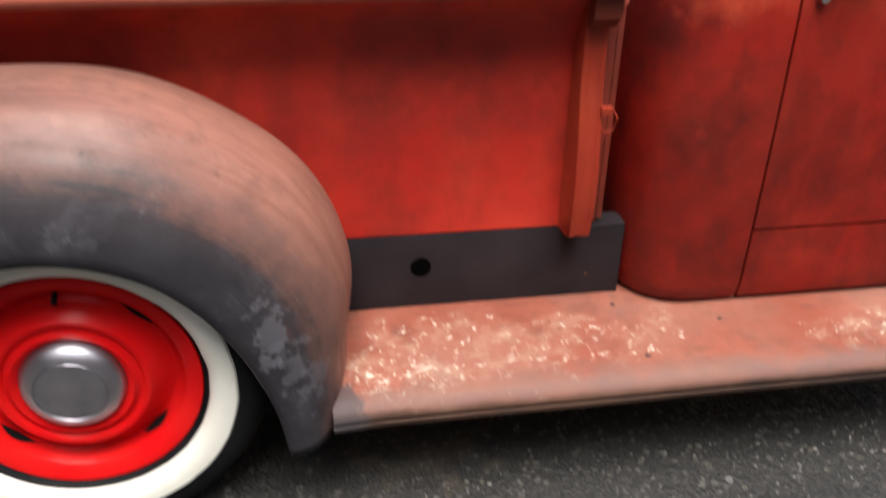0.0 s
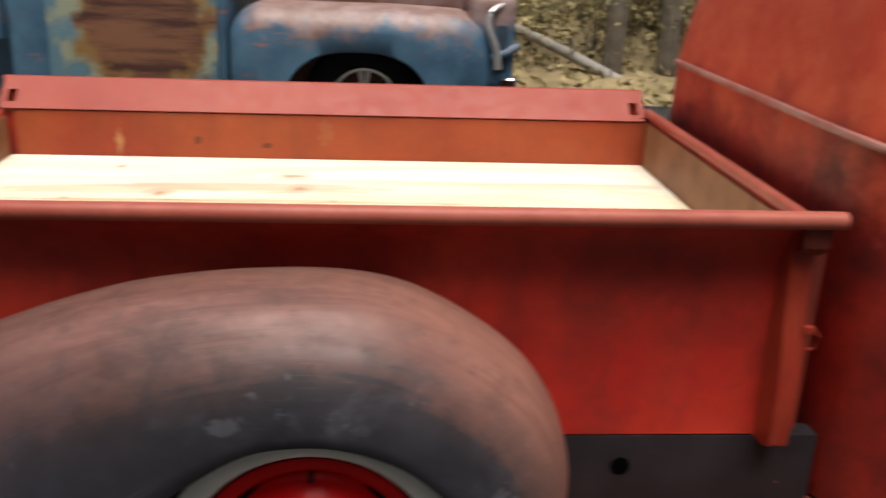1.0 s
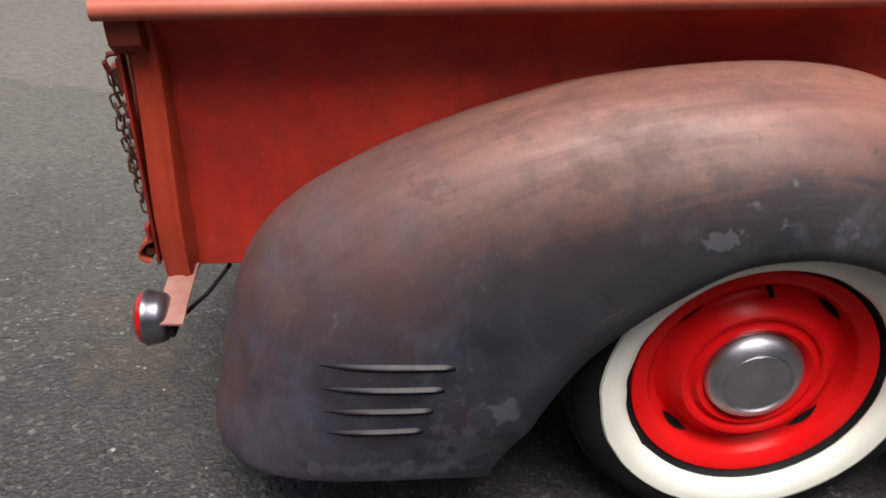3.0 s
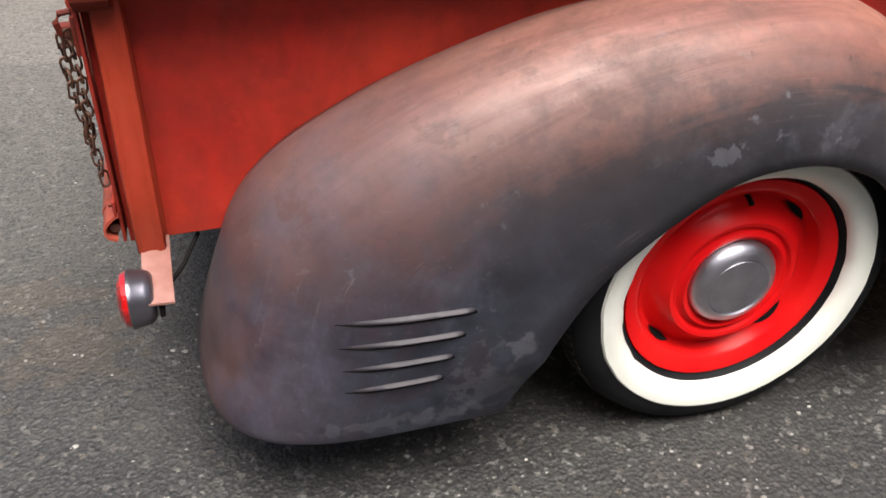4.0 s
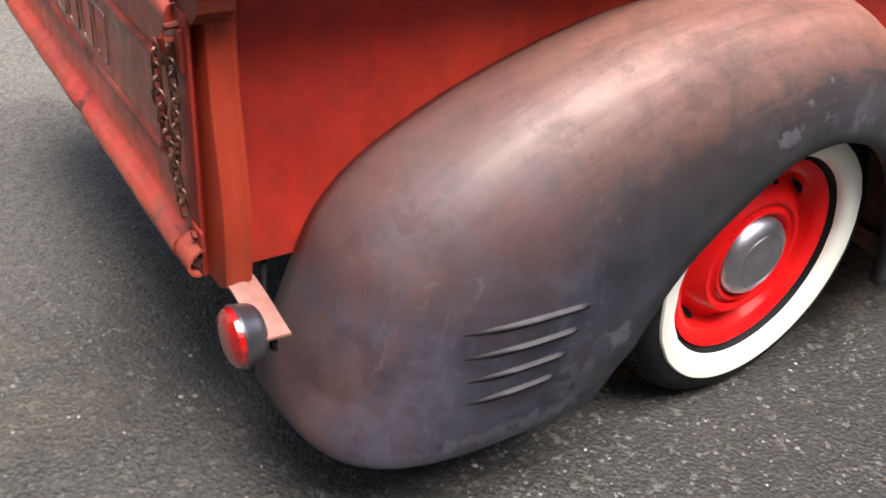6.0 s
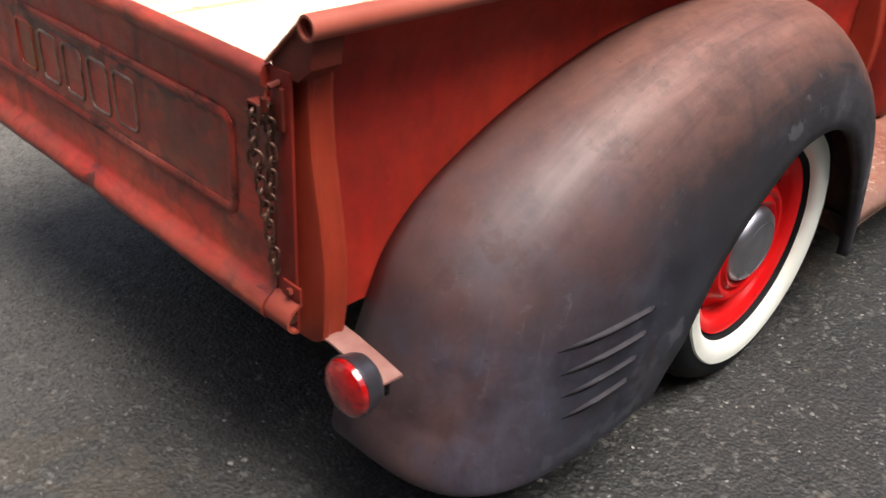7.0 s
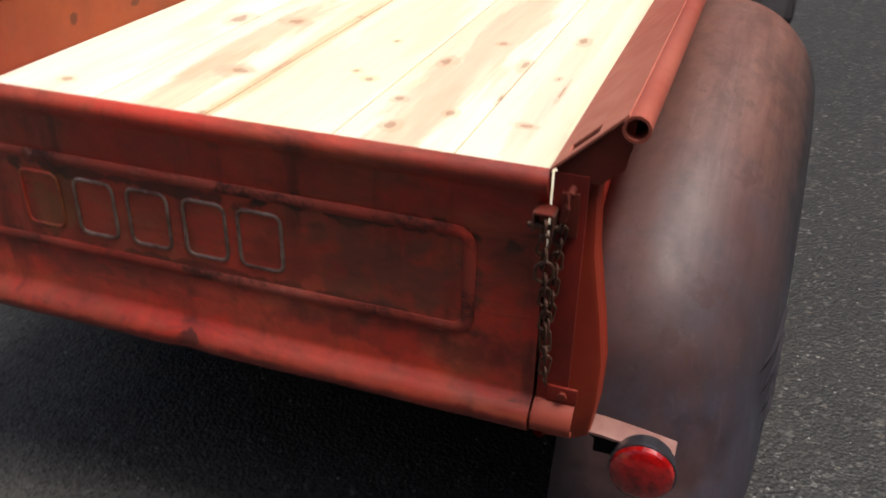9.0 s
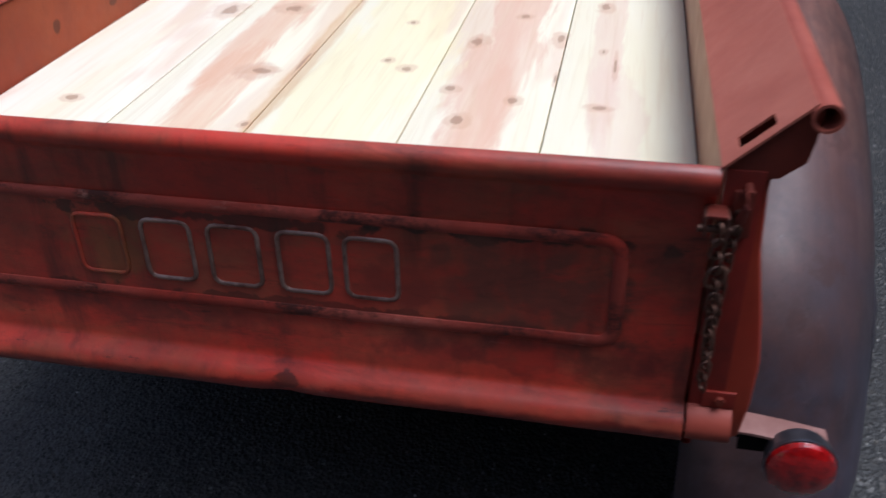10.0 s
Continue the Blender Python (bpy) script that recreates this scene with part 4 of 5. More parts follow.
for y in ys:
    dent = 0.006 * math.exp(-((y - 0.62) / 0.03) ** 2) + 0.002 * noise.noise((y * 7, 3, 1))
    rows.append([(x + (dent if k in (10, 11, 12, 13) else 0) + 0.0015 * noise.noise((y * 4, z * 5, 2)), y, z) for k, (x, z) in enumerate(prof)])
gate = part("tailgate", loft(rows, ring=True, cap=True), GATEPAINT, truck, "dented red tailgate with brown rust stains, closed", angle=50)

part("inner_board", box((GX + 0.0115, Y0 + 0.006, 0.6), (GX + 0.0165, Y1 - 0.006, 0.838), 0.002), BROWNBOARD, gate, "brown weathered board inside the tailgate")


def bead(points, r, closed=True, squash=0.55, n=4):
    """A raised pressed bead along a line of (y, z) on the tailgate."""
    pts = [Vector((GX, y, z)) for y, z in points]
    rows = []
    m = len(pts)
    for i, p in enumerate(pts):
        q0, q1 = (pts[i - 1], pts[(i + 1) % m]) if closed else (pts[max(i - 1, 0)], pts[min(i + 1, m - 1)])
        d = (q1 - q0).normalized()
        u = d.cross(Vector((1, 0, 0)))
        rows.append([p + u * r * math.cos(a) + Vector((-r * squash * math.sin(a), 0, 0)) for a in np.linspace(-0.2, math.pi + 0.2, 7)])
    return loft(rows, loop=closed)


def rounded(y0, y1, z0, z1, r, n=5):
    out = []
    for cy, cz, a0 in ((y1 - r, z1 - r, 0), (y0 + r, z1 - r, 90), (y0 + r, z0 + r, 180), (y1 - r, z0 + r, 270)):
        out += [(cy + r * math.cos(radians(a0 + 90 * k / n)), cz + r * math.sin(radians(a0 + 90 * k / n))) for k in range(n + 1)]
    return out


part("panel_bead", bead(rounded(0.167, 2 * CY - 0.167, 0.598, 0.752, 0.022), 0.0095, squash=0.5), BEADPAINT, gate, "pressed bead round the tailgate panel")
for i, y in enumerate((0.485, 0.577, 0.675, 0.771, 0.872)):
    part("embossed_block", bead(rounded(y - 0.035, y + 0.035, 0.63, 0.722, 0.013, 3), 0.0035, squash=0.9), BARESTEEL if i < 4 else GATEPAINT, gate, "embossed block outline worn to bare steel")

# tailgate hardware, near and far corner
def hardware(sign):
    def at(y):
        return y if sign > 0 else 2 * CY - y
    def block(x0, y0, z0, x1, y1, z1, bevel=0.003):
        return box((x0, min(at(y0), at(y1)), z0), (x1, max(at(y0), at(y1)), z1), bevel)

    latch = part("latch", block(-1.066, 0.054, 0.808, -1.036, 0.078, 0.813), GUSSET, truck, "rusty channel bracket on the tailgate edge")
    part("latch_cheek", block(-1.066, 0.052, 0.782, -1.04, 0.055, 0.811, 0.0012), RUSTPINK, latch)
    part("latch_cheek", block(-1.064, 0.077, 0.784, -1.036, 0.08, 0.811, 0.0012), RUSTPINK, latch)
    part("latch_pin", tube([(-1.058, at(0.044), 0.792), (-1.058, at(0.086), 0.792)], 0.0045, 10), CHAINSTEEL, latch)
    part("latch_plate", block(-1.046, 0.026, 0.775, -1.0385, 0.05, 0.836, 0.004), GUSSET, latch)
    part("hook", tube([(-1.042, at(0.036), 0.842), (-1.058, at(0.036), 0.84), (-1.066, at(0.038), 0.826), (-1.062, at(0.042), 0.806)], 0.005, 8), GUSSET, latch)
    fold = [(-1.036, 0.514), (-1.044, 0.512), (-1.056, 0.503), (-1.064, 0.49), (-1.064, 0.478), (-1.058, 0.469), (-1.046, 0.464), (-1.044, 0.468), (-1.055, 0.473), (-1.06, 0.48), (-1.06, 0.489), (-1.053, 0.499), (-1.043, 0.507), (-1.036, 0.509)]
    part("hinge_fold", loft([[(x, at(y), z) for x, z in fold] for y in (0.063, 0.055, 0.03, 0.012, 0.006)], ring=True, cap=True), FARRAIL, truck, "short folded hinge lip of faded red steel")
    part("hinge_pin", tube([(-1.046, at(0.075), 0.484), (-1.046, at(0.016), 0.484)], 0.008, 10), RUST, truck)
    part("hinge_plate", block(-1.0425, 0.004, 0.514, -1.0375, 0.046, 0.54, 0.002), POSTRED, truck)
    part("hinge_bolt", tube([(-1.049, at(0.024), 0.528), (-1.04, at(0.024), 0.528)], 0.0065, 6), GUSSET, truck)
    part("corner_post", block(-1.038, 0.018, 0.455, -1.0325, 0.062, 0.858, 0.002), POSTRED, truck)
    chain = None
    lead = smooth_line([(-1.066, 0.064, 0.79), (-1.068, 0.06, 0.745), (-1.062, 0.056, 0.68), (-1.055, 0.052, 0.612), (-1.049, 0.05, 0.56)], 13)
    back = smooth_line([(-1.054, 0.044, 0.8), (-1.05, 0.047, 0.74), (-1.051, 0.05, 0.68), (-1.056, 0.052, 0.625)], 10)
    for run in (lead, back):
        for k, (x, y, z) in enumerate(run):
            c = Vector((x, at(y), z))
            turn = Matrix.Rotation(radians(90 * (k % 2) + 25), 3, "Z") @ Matrix.Rotation(radians(9 * math.sin(3 * k + 1)), 3, "X") @ Matrix.Rotation(radians(8 * math.sin(5 * k)), 3, "Y")
            wide, tall = (0.012, 0.003) if run is lead and k == 3 else (0.0072, 0.0066)
            pts = [c + turn @ Vector((wide * math.cos(a), 0, wide * math.sin(a) + (tall if math.sin(a) > 0 else -tall))) for a in np.linspace(0, 2 * math.pi, 14, endpoint=False)]
            rows = []
            for i, q in enumerate(pts):
                d = (pts[(i + 1) % 14] - pts[i - 1]).normalized()
                u = (q - c).normalized()
                v = d.cross(u)
                rows.append([q + 0.0026 * (math.cos(a) * u + math.sin(a) * v) for a in np.linspace(0, 2 * math.pi, 7, endpoint=False)])
            ring = loft(rows, ring=True, loop=True)
            if chain is None:
                chain = part("chain", ring, CHAINSTEEL, truck, "rusty doubled tailgate chain hanging slack")
            else:
                part("chain_link", ring, CHAINSTEEL, chain)
    if sign < 0:
        return
    # tail lamp on its strap
    strap = loft([[(-1.012, at(y), z), (-0.966, at(y), z - 0.002), (-0.966, at(y), z - 0.006), (-1.012, at(y), z - 0.004)] for y, z in ((0.03, 0.452), (-0.03, 0.45), (-0.085, 0.443), (-0.137, 0.434))], ring=True, cap=True)
    lamp = part("tail_lamp", strap, BRACKET, truck, "round tail lamp on a faded pink strap")
    part("lamp_bracket", box((-0.992, min(at(-0.02), at(-0.13)), 0.40), (-0.984, max(at(-0.02), at(-0.13)), 0.428), 0.002), BLACK, lamp)
    body = []
    for x, r in ((-0.996, 0.012), (-0.997, 0.034), (-1.002, 0.041), (-1.01, 0.0445), (-1.026, 0.0465), (-1.029, 0.0485), (-1.0345, 0.0485), (-1.035, 0.047)):
        body.append([(x, at(-0.097) + r * math.cos(a), 0.42 + r * math.sin(a)) for a in np.linspace(0, 2 * math.pi, 36, endpoint=False)])
    part("housing", loft(body, ring=True, cap=True), LAMPBLACK, lamp, "tarnished dark metal lamp housing")
    body = []
    for x, r in ((-1.034, 0.0465), (-1.043, 0.0445), (-1.049, 0.037), (-1.052, 0.022), (-1.053, 0.004)):
        body.append([(x, at(-0.097) + r * math.cos(a), 0.42 + r * math.sin(a)) for a in np.linspace(0, 2 * math.pi, 36, endpoint=False)])
    part("lens", loft(body, ring=True, cap=True), LENS, lamp, "ribbed red lens")
    part("lamp_wire", tube([(-0.998, at(-0.085), 0.41), (-0.98, at(-0.05), 0.398), (-0.95, at(0.0), 0.405), (-0.92, at(0.07), 0.42)], 0.004, 8), BLACK, lamp)


LAMPBLACK = simple("tarnished_lamp_metal", (0.1, 0.1, 0.12), (0.2, 0.19, 0.21), 9, 0.3, 0.85)
hardware(1)
hardware(-1)

# sill below the bed, and the running boards
bm = box((0.44, SIDE - 0.002, 0.268), (1.045, SIDE + 0.05, 0.4325), 0.003)
sill = both("bed_sill", bm, SILL, label="dark grey sill panel below the bed")[0]
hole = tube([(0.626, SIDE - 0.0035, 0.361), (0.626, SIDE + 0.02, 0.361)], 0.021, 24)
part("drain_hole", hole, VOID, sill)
part("sill_bolt", tube([(0.972, SIDE - 0.003, 0.318), (0.972, SIDE + 0.01, 0.318)], 0.004, 6), RUST, sill)

prof = [(SIDE + 0.2, 0.268), (SIDE - 0.0, 0.268), (-0.1, 0.269), (-0.2, 0.27), (-0.225, 0.268), (-0.243, 0.26), (-0.25, 0.248), (-0.252, 0.239), (-0.243, 0.235), (-0.243, 0.23), (-0.25, 0.226), (-0.246, 0.214), (-0.236, 0.212), (-0.236, 0.225), (-0.2, 0.258), (SIDE + 0.2, 0.256)]
rows = []
for x in np.linspace(0.43, 2.35, 60):
    sag = 0.0015 * noise.noise((x * 3, 0, 0)) - 0.022 * max(0, 0.52 - x) / 0.09 * 0.3
    rows.append([(x, y, z + sag) for y, z in prof])
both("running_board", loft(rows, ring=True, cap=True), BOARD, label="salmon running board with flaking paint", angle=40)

# the foot of the front fender, rising from the running board
rows = []
for x, z, lean in ((2.06, 0.27, 0.0), (2.09, 0.31, 0.01), (2.15, 0.4, 0.012), (2.24, 0.52, 0.012), (2.3, 0.585, 0.01)):
    row = []
    for k in range(14):
        q = k / 13 * math.pi / 2
        y = -0.02 - 0.245 * math.sin(q) ** 0.7
        rib = 0.004 * math.sin(9 * y / 0.06)
        row.append((x + 0.1 * (1 - math.cos(q) ** 0.5) + rib, y - lean, z - 0.12 * (1 - math.cos(q) ** 0.4) * min(1.0, (x - 2.05) / 0.2)))
    rows.append(row)
for ob in both("front_fender", loft(rows), SILL, label="dark primer front fender rising from the running board", angle=60):
    mod = ob.modifiers.new("sheet", "SOLIDIFY")
    mod.thickness, mod.offset = 0.003, -1

# cab
def plan(z, inset=0.0, n=8):
    """Half outline of the cab at a height: rear middle, corner, side."""
    r = 0.13
    xr, yn = 1.045 + inset * 0.5, -0.028 + inset
    pts = [(xr - 0.012 * (1 - ((y - CY) / 0.7) ** 2), y) for y in np.linspace(CY, yn + r, 8)]
    pts += [(xr + r - r * math.cos(a), yn + r - r * math.sin(a)) for a in np.linspace(0, math.pi / 2, n)][1:]
    return pts


levels = [(0.266, 0.05), (0.27, 0.025), (0.28, 0.008), (0.315, 0.0), (0.45, -0.004), (0.65, -0.006), (0.85, -0.004), (0.95, 0.0), (1.02, 0.004), (1.045, 0.003), (1.06, 0.003), (1.075, 0.007), (1.09, 0.011), (1.15, 0.024), (1.3, 0.065), (1.45, 0.11), (1.58, 0.17), (1.66, 0.26), (1.70, 0.4)]
rows = []
for z, inset in levels:
    rows.append([(x, y, z) for x, y in plan(z, inset)] + [(1.19 + inset * 0.3, -0.028 + inset, z), (1.2765, -0.028 + inset, z), (1.2765, 0.0 + inset, z)])
bm = loft(rows)
quarter = both("cab_rear_quarter", bm, CABPAINT, label="faded red cab corner with a pressed belt line", angle=50)
BELT = simple("chalky_worn_belt_line", (0.28, 0.06, 0.04), (0.36, 0.2, 0.16), 12, 0.4)


def side_panel(x0, x1, zs, push=0.0):
    rows = []
    for z in zs:
        inset = float(np.interp(z, [l[0] for l in levels], [l[1] for l in levels]))
        y = -0.028 + inset - push
        rows.append([(x0, y + 0.03, z), (x0, y + 0.003, z), (x0 + 0.004, y, z), (x1 - 0.004, y, z), (x1, y + 0.003, z), (x1, y + 0.03, z)])
    first = [(x, y + 0.03, z) for x, y, z in rows[0]]
    last = [(x, y + 0.03, z) for x, y, z in rows[-1]]
    return loft([first] + rows + [last])


door = both("door", side_panel(1.283, 2.24, [0.445, 0.448] + [l[0] for l in levels if 0.46 < l[0] < 1.08]), CABPAINT, label="red cab door, closed", angle=50)
line = [(x, y) for x, y in plan(1.06, 0.002)] + [(1.2, -0.027), (1.2765, -0.026)]
path = [(x, y, 1.062 - 0.046 * min(1.0, max(0.0, (x - 1.03) / 0.24)) ** 0.8) for x, y in line]
both("belt_moulding", tube(path, 0.0095, 10), BELT, label="pressed belt bead with paint worn pale")
both("belt_moulding", tube([(1.284, -0.027, 1.015), (1.6, -0.027, 1.012), (2.24, -0.027, 1.01)], 0.0095, 10), BELT, label="pressed belt bead with paint worn pale")
both("upper_moulding", tube([(1.19, -0.016, 1.062), (1.22, -0.022, 1.066), (1.2765, -0.022, 1.066)], [0.002, 0.007, 0.007], 10), BELT)
both("upper_moulding", tube([(1.284, -0.022, 1.066), (2.24, -0.022, 1.066)], 0.007, 10), BELT)
both("door_top", side_panel(1.283, 2.24, [1.079, 1.09, 1.15, 1.3, 1.45, 1.58, 1.66, 1.70]), CABPAINT, label="upper door and window frame area")
both("cab_sill", side_panel(1.283, 2.24, [0.27, 0.28, 0.315, 0.38, 0.436, 0.438]), CABPAINT, label="red rocker panel below the door")
bm = box((1.2, 0.015, 0.27), (2.24, 2 * CY - 0.015, 1.02), 0.01)
part("cab_inside", bm, BLACK, truck)
bm = box((1.3, 0.25, 1.0), (2.24, 2 * CY - 0.25, 1.70), 0.06)
part("cab_roof", bm, CABPAINT, truck, "red cab roof")
knob = part("door_handle", tube([(1.305, -0.052, 0.962), (1.325, -0.062, 0.966), (1.38, -0.064, 0.962), (1.435, -0.06, 0.955)], [0.012, 0.011, 0.009, 0.006], 12), CHROME, door[0], "chrome lever handle")
part("door_lock", lathe([(1e-4, -0.012), (0.009, -0.011), (0.011, -0.004), (0.011, 0.01)], 20, centre=(1.315, -0.034, 0.905)), CHROME, door[0], "small chrome lock")

# ---- blue pickup across the lot ----
BX, BY = 0.01, 4.05
blue = thing("pickup_truck", (BX, BY, 0), "parked blue pickup truck with heavy rust and alloy wheels", "truck")


def blue_wheel(x, seen=True):
    tyre = [(0.19, 0.2), (0.33, 0.2), (0.375, 0.17), (0.385, 0.1), (0.38, 0.02), (0.36, -0.02), (0.3, -0.035), (0.235, -0.025), (0.215, 0.0)]
    w = part("tyre", lathe(tyre, 56, centre=(x, 0.02, 0.385)), RUBBER, blue, "chunky tyre with worn white lettering bars")
    rim = [(0.218, -0.004), (0.215, -0.018), (0.2, -0.012), (0.19, 0.03), (0.18, 0.09), (0.1, 0.09), (0.09, 0.0), (0.085, -0.012), (1e-4, -0.014)]
    d = part("rim", lathe(rim, 48, centre=(x, 0.02, 0.385)), ALLOY, w, "five-spoke alloy rim")
    for k in range(5):
        a = radians(90 + 72 * k)
        for off in (-0.13, 0.13):
            u, v = Vector((math.cos(a + off), 0, math.sin(a + off))), Vector((-math.sin(a + off), 0, math.cos(a + off)))
            c = Vector((x, 0.02, 0.385))
            rows = [[c + u * r + v * s * ww + Vector((0, yy, 0)) for s, yy in ((-1, y + 0.03), (-1, y), (1, y), (1, y + 0.03))] for r, ww, y in ((0.07, 0.014, -0.006), (0.14, 0.012, -0.006), (0.2, 0.018, -0.004))]
            part("spoke", loft(rows, ring=True, cap=True), ALLOY, d)
    for k in range(6):
        a = radians(60 * k)
        part("lug_nut", tube([(x + 0.055 * math.cos(a), 0.008, 0.385 + 0.055 * math.sin(a)), (x + 0.055 * math.cos(a), -0.006, 0.385 + 0.055 * math.sin(a))], 0.011, 6), BLACK, d)
    for k in range(7 if seen else 0):
        a0 = radians(100 + 20 * k)
        rows = [[(x + r * math.cos(a0 + q), y, 0.385 + r * math.sin(a0 + q)) for r, y in ((0.268, -0.0335), (0.3, -0.0375), (0.318, -0.034))] for q in np.linspace(0, 0.17, 4)]
        part("sidewall_bar", loft(rows), WHITEWALL, w)
    return w


blue_wheel(-3.22)
blue_wheel(0.02, False).location.y = 0.17


def blue_fender(arch_x, x0, x1, zt, zb, bulge):
    """A rounded fender with a wheel arch."""
    xs = np.linspace(x0, x1, 40)
    rows = []
    for x in xs:
        s = (x - x0) / (x1 - x0)
        end = min(1.0, max(0.0, min(s, 1 - s) * 9)) ** 0.5
        top = zt - 0.13 * (1 - end) - 0.06 * max(0, s - 0.6)
        q = abs(x - arch_x) / 0.46
        low = zb if q >= 1 else max(zb, 0.36 + 0.36 * (1 - q**2.6) ** 0.5)
        low = min(low, top - 0.1)
        yo = -bulge * end
        rows.append([(x, 0.5, top + 0.05), (x, 0.2, top + 0.045), (x, 0.08, top + 0.03), (x, yo * 0.6 + 0.02, top), (x, yo, top - 0.1), (x, yo, (top + low) / 2), (x, yo + 0.005, low + 0.012), (x, yo + 0.02, low), (x, 0.2, low)])
    return loft(rows)


part("front_fender", blue_fender(-0.02, -0.78, 0.78, 0.95, 0.36, 0.06), BLUE, blue, "blue front fender rusted along its top", angle=50)
part("hood", box((-0.72, 0.25, 0.95), (0.72, 1.6, 1.25), 0.12, seg=4), BLUE, blue, "blue hood with surface rust")
part("rear_fender", blue_fender(-3.22, -3.85, -2.42, 0.98, 0.34, 0.05), BLUE, blue, "blue rear fender", angle=50)
cabw = part("cab", box((-2.1, 0.06, 0.42), (-0.8, 1.75, 1.75), 0.05, seg=3), BLUE, blue, "blue cab body")
part("door", box((-1.86, 0.035, 0.46), (-0.86, 0.07, 1.5), 0.015), RUSTPANEL, cabw, "blue door with a large patch of bare rust")
part("mirror_box", box((-2.32, -0.02, 0.74), (-2.1, 0.12, 0.98), 0.02), BLUE, blue, "small blue step box")
part("chassis", box((-4.1, 0.3, 0.27), (0.7, 1.5, 0.4), 0.02), BLACK, blue)
part("bed_apron", box((-2.5, 0.17, 0.42), (-2.12, 0.2, 1.0), 0.006), BLUE, blue, "blue apron panel behind the cab")
part("bed_wall", box((-4.2, 0.2, 0.41), (-2.12, 1.7, 1.12), 0.02), BLUE, blue, "blue bed side")
part("step", box((-2.5, 0.0, 0.36), (-0.78, 0.35, 0.40), 0.012), RUST, blue, "brown rusty step")
part("wheel_tub", box((-0.6, 0.25, 0.3), (0.6, 1.5, 0.9), 0.03), RUST, blue, "dusty inner wheel well")
part("bumper", box((0.86, 0.02, 0.46), (0.97, 1.7, 0.58), 0.03, seg=3), CHROME, blue, "chrome front bumper")
shell = part("grille_shell", box((0.66, 0.03, 0.5), (0.95, 1.7, 1.08), 0.09, seg=5), BLUE, blue, "blue grille shell")
# Solid dark blue box paints the shade of an opening in the shell.
part("grille_recess", box((0.83, 0.018, 0.62), (0.9, 0.06, 0.9), 0.015), BLUESHADE, shell, "shaded opening in the shell")
part("bezel", tube(smooth_line([(0.86, 0.04, 1.02), (0.79, 0.0, 0.98), (0.77, -0.02, 0.9), (0.8, -0.02, 0.82), (0.83, -0.01, 0.74), (0.84, 0.0, 0.64)], 20), [0.016 + 0.012 * k / 19 for k in range(20)], 10), BEZEL, shell, "pale worn chrome bezel strip")
part("crossbar", tube([(0.8, 0.02, 0.7), (0.9, 0.0, 0.74), (0.965, 0.03, 0.78)], 0.024, 10), BLUE, shell, "blue pressed crossbar")

# ---- woodland behind ----
def leaf_cloud(centre, size, count, leaf, seed):
    g = np.random.default_rng(seed)
    vs, fs = [], []
    for _ in range(count):
        p = np.array(centre) + np.array(size) * np.clip(g.normal(0, 0.45, 3), -1, 1)
        a, b = g.normal(0, 1, 3), g.normal(0, 1, 3)
        a, b = a / np.linalg.norm(a) * leaf * g.uniform(0.6, 1.4), b / np.linalg.norm(b) * leaf * 0.6
        k = len(vs)
        vs += [tuple(p - a), tuple(p + b), tuple(p + a), tuple(p - b)]
        fs.append((k, k + 1, k + 2, k + 3))
    me = bpy.data.meshes.new("leaves")
    me.from_pydata(vs, [], fs)
    me.materials.append(LEAVES)
    return me


g = np.random.default_rng(11)
bm = bmesh.new()
bmesh.ops.create_grid(bm, x_segments=90, y_segments=40, size=1, matrix=Matrix.LocRotScale((2, 22.2, 0), None, (45, 15.8, 1)))
for v in bm.verts:
    d = (v.co.y - 6.4) / 30
    v.co.z = -0.03 + 7.0 * max(0, d) ** 1.1 + 0.35 * noise.noise((v.co.x * 0.35, v.co.y * 0.35, 0)) * min(1, d * 8)
tagged(link("bank", bm, LITTER), "wooded bank covered in dry brown leaf litter", "bank", kind="structure")


def bank_z(y):
    return -0.03 + 7.0 * max(0, (y - 6.4) / 30) ** 1.1


# Added belt, out of view: it only blocks sky light near the horizon.
line = smooth_line([(-20, 12), (-15, 0), (-9, -7), (0, -9.5), (9, -7), (15, 0), (20, 12)], 120)
rows = []
for k, (x, y) in enumerate(line):
    top = 6.4 + 1.5 * min(1.0, abs(x) / 9) + 3.0 * min(1.0, max(0.0, -x - 3) / 7) + 1.2 * noise.noise((k * 0.21, 0, 0)) + 0.9 * noise.noise((k * 0.9, 4, 0))
    rows.append([(x * (1 + 0.05 * noise.noise((k * 0.5, z, 2))), y * (1 + 0.05 * noise.noise((k * 0.6, z, 7))), z) for z in np.linspace(-0.1, top, 9)])
tagged(link("unseen_treeline", loft(rows), HEDGE), "unseen belt of dark trees added to cut low sky light", "trees", kind="structure")

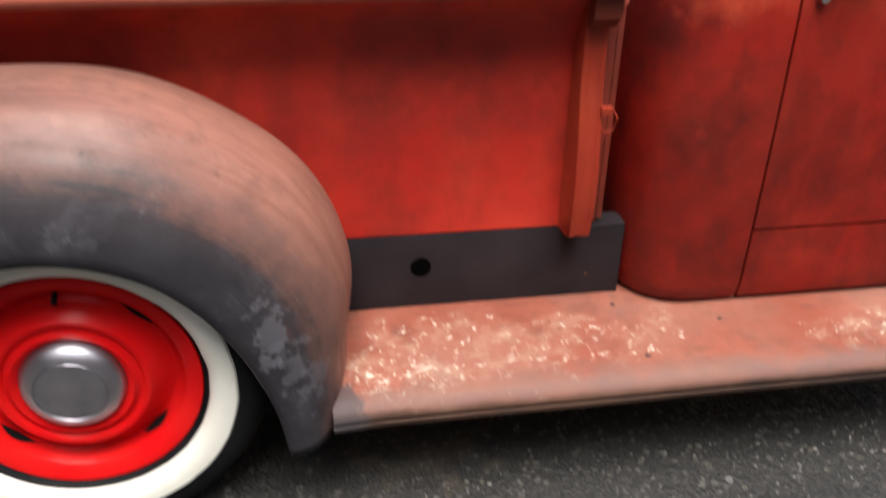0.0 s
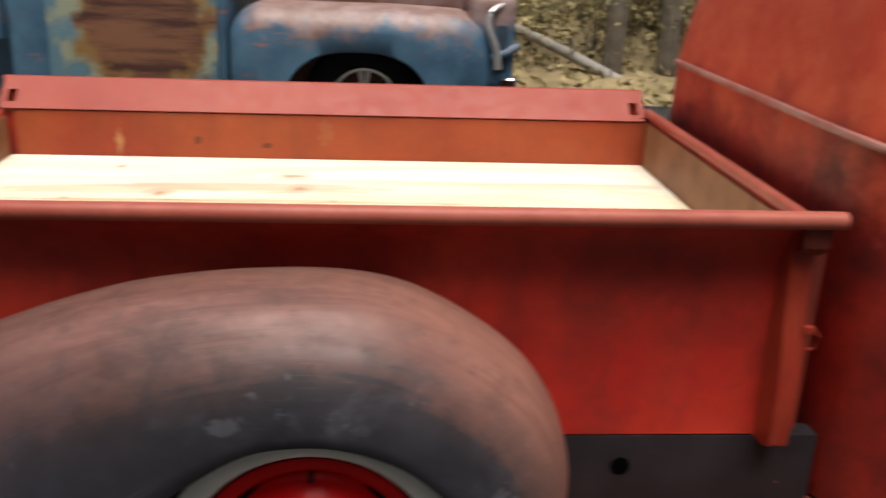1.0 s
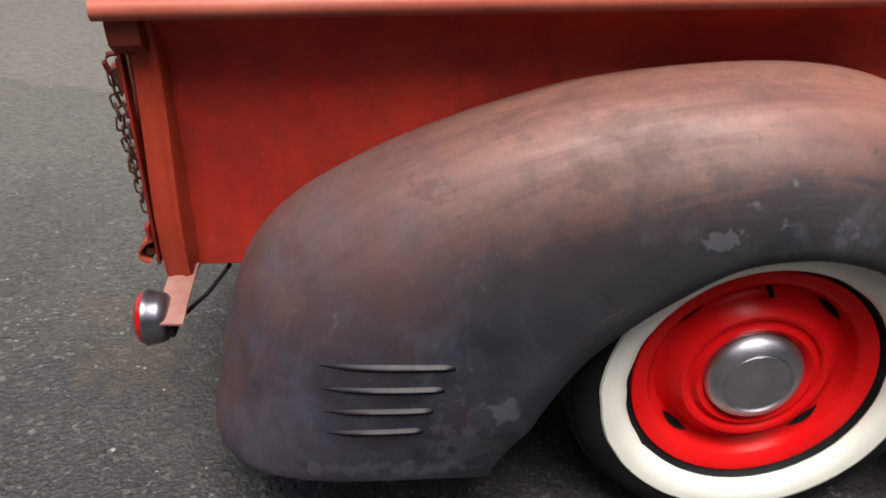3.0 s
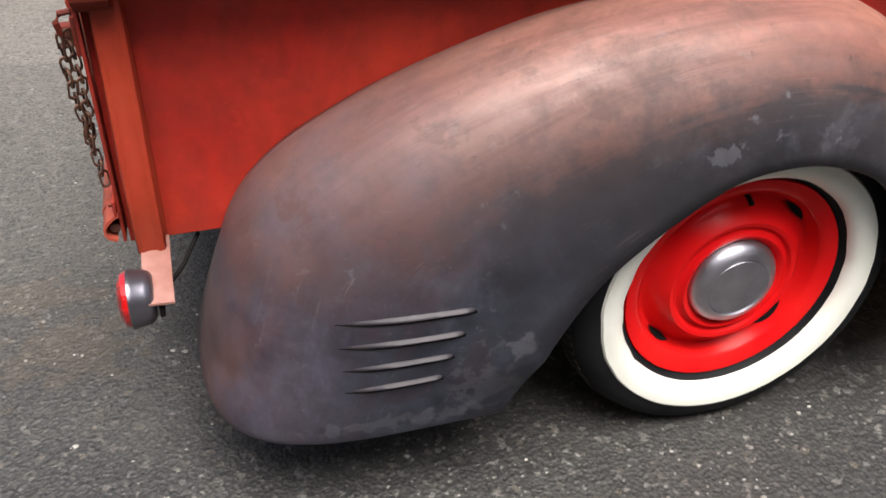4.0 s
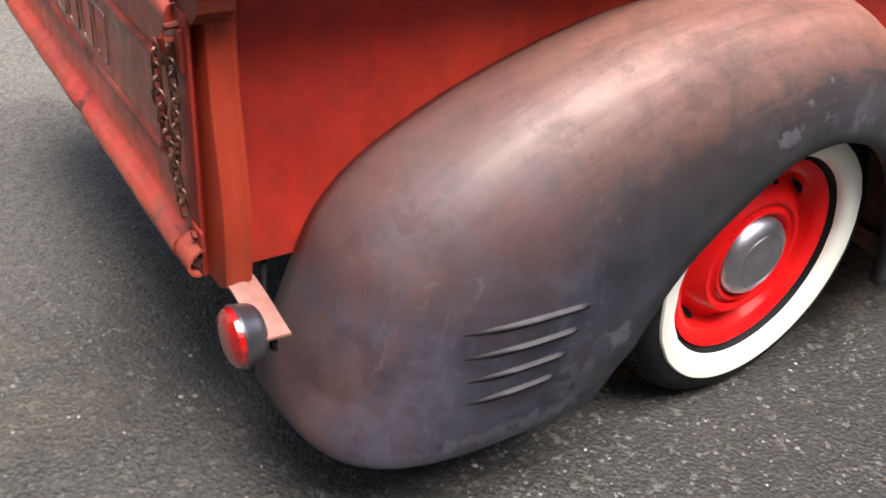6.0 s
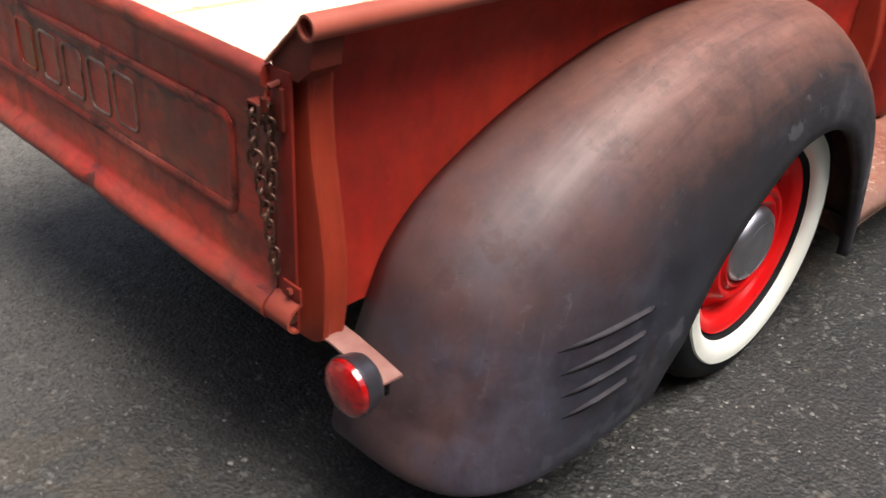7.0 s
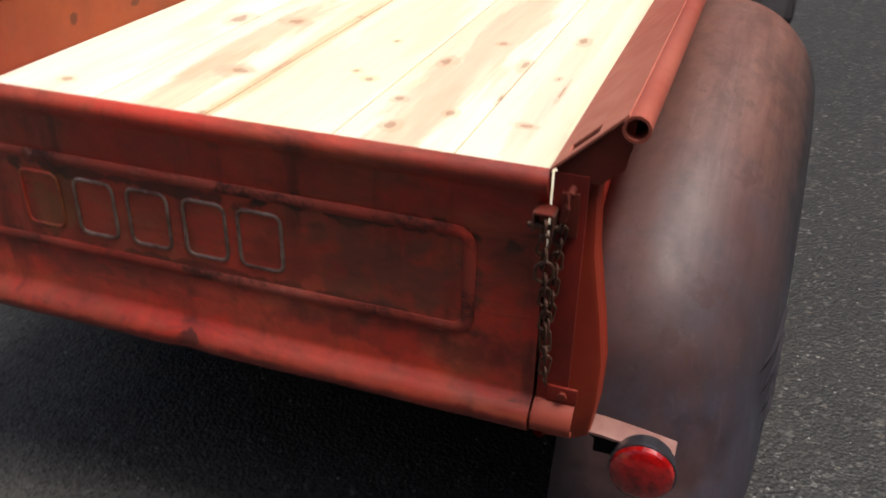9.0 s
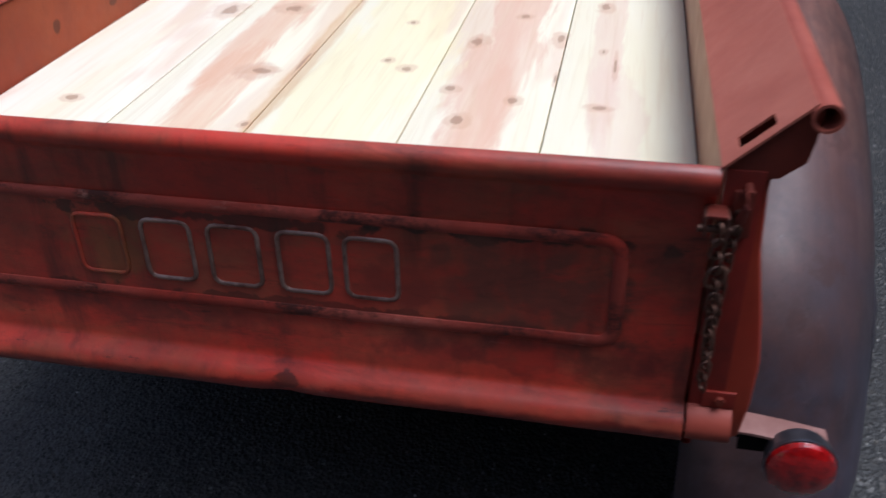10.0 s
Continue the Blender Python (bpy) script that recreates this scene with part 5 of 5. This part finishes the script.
for i in range(46):
    x, y = (g.uniform(-16, 18), g.uniform(9, 26)) if i > 9 else ((2.46, 7.5), (3.02, 7.5), (3.75, 8.6), (1.6, 13.0), (1.0, 15.0), (2.5, 14.4), (4.4, 9.5), (3.3, 13.0), (0.5, 14.5), (5.0, 10.0))[i]
    h, r = g.uniform(6, 10), g.uniform(0.06, 0.12)
    z0 = bank_z(y) - 0.1
    tree = thing("tree", (x, y, z0), "bare-trunked woodland tree with sparse olive leaves", "tree", "trees on the bank")
    lean = g.normal(0, 0.25, 2)
    part("trunk", tube([(lean[0] * s**1.5, lean[1] * s**1.5, h * s) for s in np.linspace(0, 1, 8)], [r * (1.25 - 0.95 * s) for s in np.linspace(0, 1, 8)], 9), BARK, tree)
    for k in range(4):
        s, a = g.uniform(0.2, 0.9), g.uniform(0, 6.28)
        q = Vector((lean[0] * s**1.5, lean[1] * s**1.5, h * s))
        w = Vector((math.cos(a), math.sin(a), 0.7)) * float(g.uniform(0.5, 1.3))
        part("limb", tube([q, q + w * 0.5, q + w + Vector((0, 0, 0.2))], [r * 0.35, r * 0.22, r * 0.08], 6), BARK, tree)
    crown = new("crown", leaf_cloud((lean[0], lean[1], h * 0.75), (1.4, 1.4, h * 0.35), 420, 0.07, i))
    crown.parent = tree
for i in range(44):
    x, y = g.uniform(-10, 12), g.uniform(7.6, 16)
    if i < 24:
        x, y = 0.9 + 0.16 * i, g.uniform(7.3, 11)
    size = g.uniform(0.4, 1.1)
    shrub = thing("shrub", (x, y, bank_z(y)), "thin dry shrub with olive and tan leaves", "shrub", "shrubs on the bank")
    bm = bmesh.new()
    for k in range(6):
        a = g.uniform(0, 6.28)
        tube([(0, 0, -0.05), (0.2 * size * math.cos(a), 0.2 * size * math.sin(a), 0.5 * size), (0.5 * size * math.cos(a), 0.5 * size * math.sin(a), size)], [0.014, 0.009, 0.003], 5, bm)
    part("stems", bm, BARK, shrub)
    ob = new("foliage", leaf_cloud((0, 0, size * 0.65), (size * 0.8, size * 0.8, size * 0.6), 700, 0.035, 90 + i))
    ob.parent = shrub
for i in range(7):
    x, y = (4.2 + 0.5 * i, g.uniform(7.4, 8.2)) if i < 4 else (g.uniform(-8, 10), g.uniform(8, 12))
    bm = bmesh.new()
    bmesh.ops.create_icosphere(bm, subdivisions=3, radius=1)
    sx, sy, sz = g.uniform(0.15, 0.5), g.uniform(0.15, 0.35), g.uniform(0.1, 0.24)
    for v in bm.verts:
        v.co *= 1 + 0.35 * noise.noise(v.co * 1.3 + Vector((i, 0, 0)))
        v.co = Vector((v.co.x * sx, v.co.y * sy, v.co.z * sz))
    rock = link("rock", bm, ROCK)
    rock.location = (x, y, bank_z(y) + sz * 0.4)
    tagged(rock, "pale rough field stone lying in leaf litter", "rock", "stones on the bank")

log = thing("fallen_log", (2.35, 7.4, 0.12), "pale barkless fallen log leaning in the leaf litter", "log")
part("trunk", tube([(0.35, -0.1, -0.12), (0.0, 0.0, 0.06), (-0.42, 0.1, 0.26), (-0.85, 0.2, 0.44), (-1.2, 0.28, 0.6)], [0.06, 0.058, 0.052, 0.045, 0.03], 12), ROCK, log, "sun-bleached trunk")
part("limb", tube([(-0.3, 0.06, 0.2), (-0.34, -0.05, 0.36), (-0.3, -0.1, 0.5)], [0.02, 0.014, 0.006], 7), ROCK, log)

for i in range(14):
    y = g.uniform(8.5, 13)
    x = g.uniform(0.1, 0.42) * (y + 1.6)
    h, r = g.uniform(3.5, 6), g.uniform(0.018, 0.045)
    sapling = thing("sapling", (x, y, bank_z(y) - 0.05), "slim grey-brown woodland sapling", "sapling", "saplings on the bank")
    lean = g.normal(0, 0.3, 2)
    part("trunk", tube([(lean[0] * s**1.4, lean[1] * s**1.4, h * s) for s in np.linspace(0, 1, 6)], [r * (1.1 - 0.8 * s) for s in np.linspace(0, 1, 6)], 7), BARK, sapling)
    for k in range(5):
        s, a = g.uniform(0.12, 0.8), g.uniform(0, 6.28)
        q = Vector((lean[0] * s**1.4, lean[1] * s**1.4, h * s))
        w = Vector((math.cos(a), math.sin(a), 0.9)) * float(g.uniform(0.3, 0.7))
        part("twig", tube([q, q + w * 0.5, q + w], [r * 0.35, r * 0.25, r * 0.1], 5), BARK, sapling)

vs, fs = [], []
for _ in range(5200):
    x, y = g.uniform(-0.5, 7), g.uniform(6.3, 12.5)
    z = bank_z(y) + g.uniform(0.0, 0.12)
    a, b = g.normal(0, 1, 3), g.normal(0, 1, 3)
    a, b = a / np.linalg.norm(a) * 0.045, b / np.linalg.norm(b) * 0.03
    k, p = len(vs), np.array((x, y, z))
    vs += [tuple(p - a), tuple(p + b), tuple(p + a), tuple(p - b)]
    fs.append((k, k + 1, k + 2, k + 3))
me = bpy.data.meshes.new("fallen_leaves")
me.from_pydata(vs, [], fs)
me.materials.append(LEAVES)
tagged(new("fallen_leaves", me), "dry tan leaves heaped over the bank", "leaves", kind="stuff")
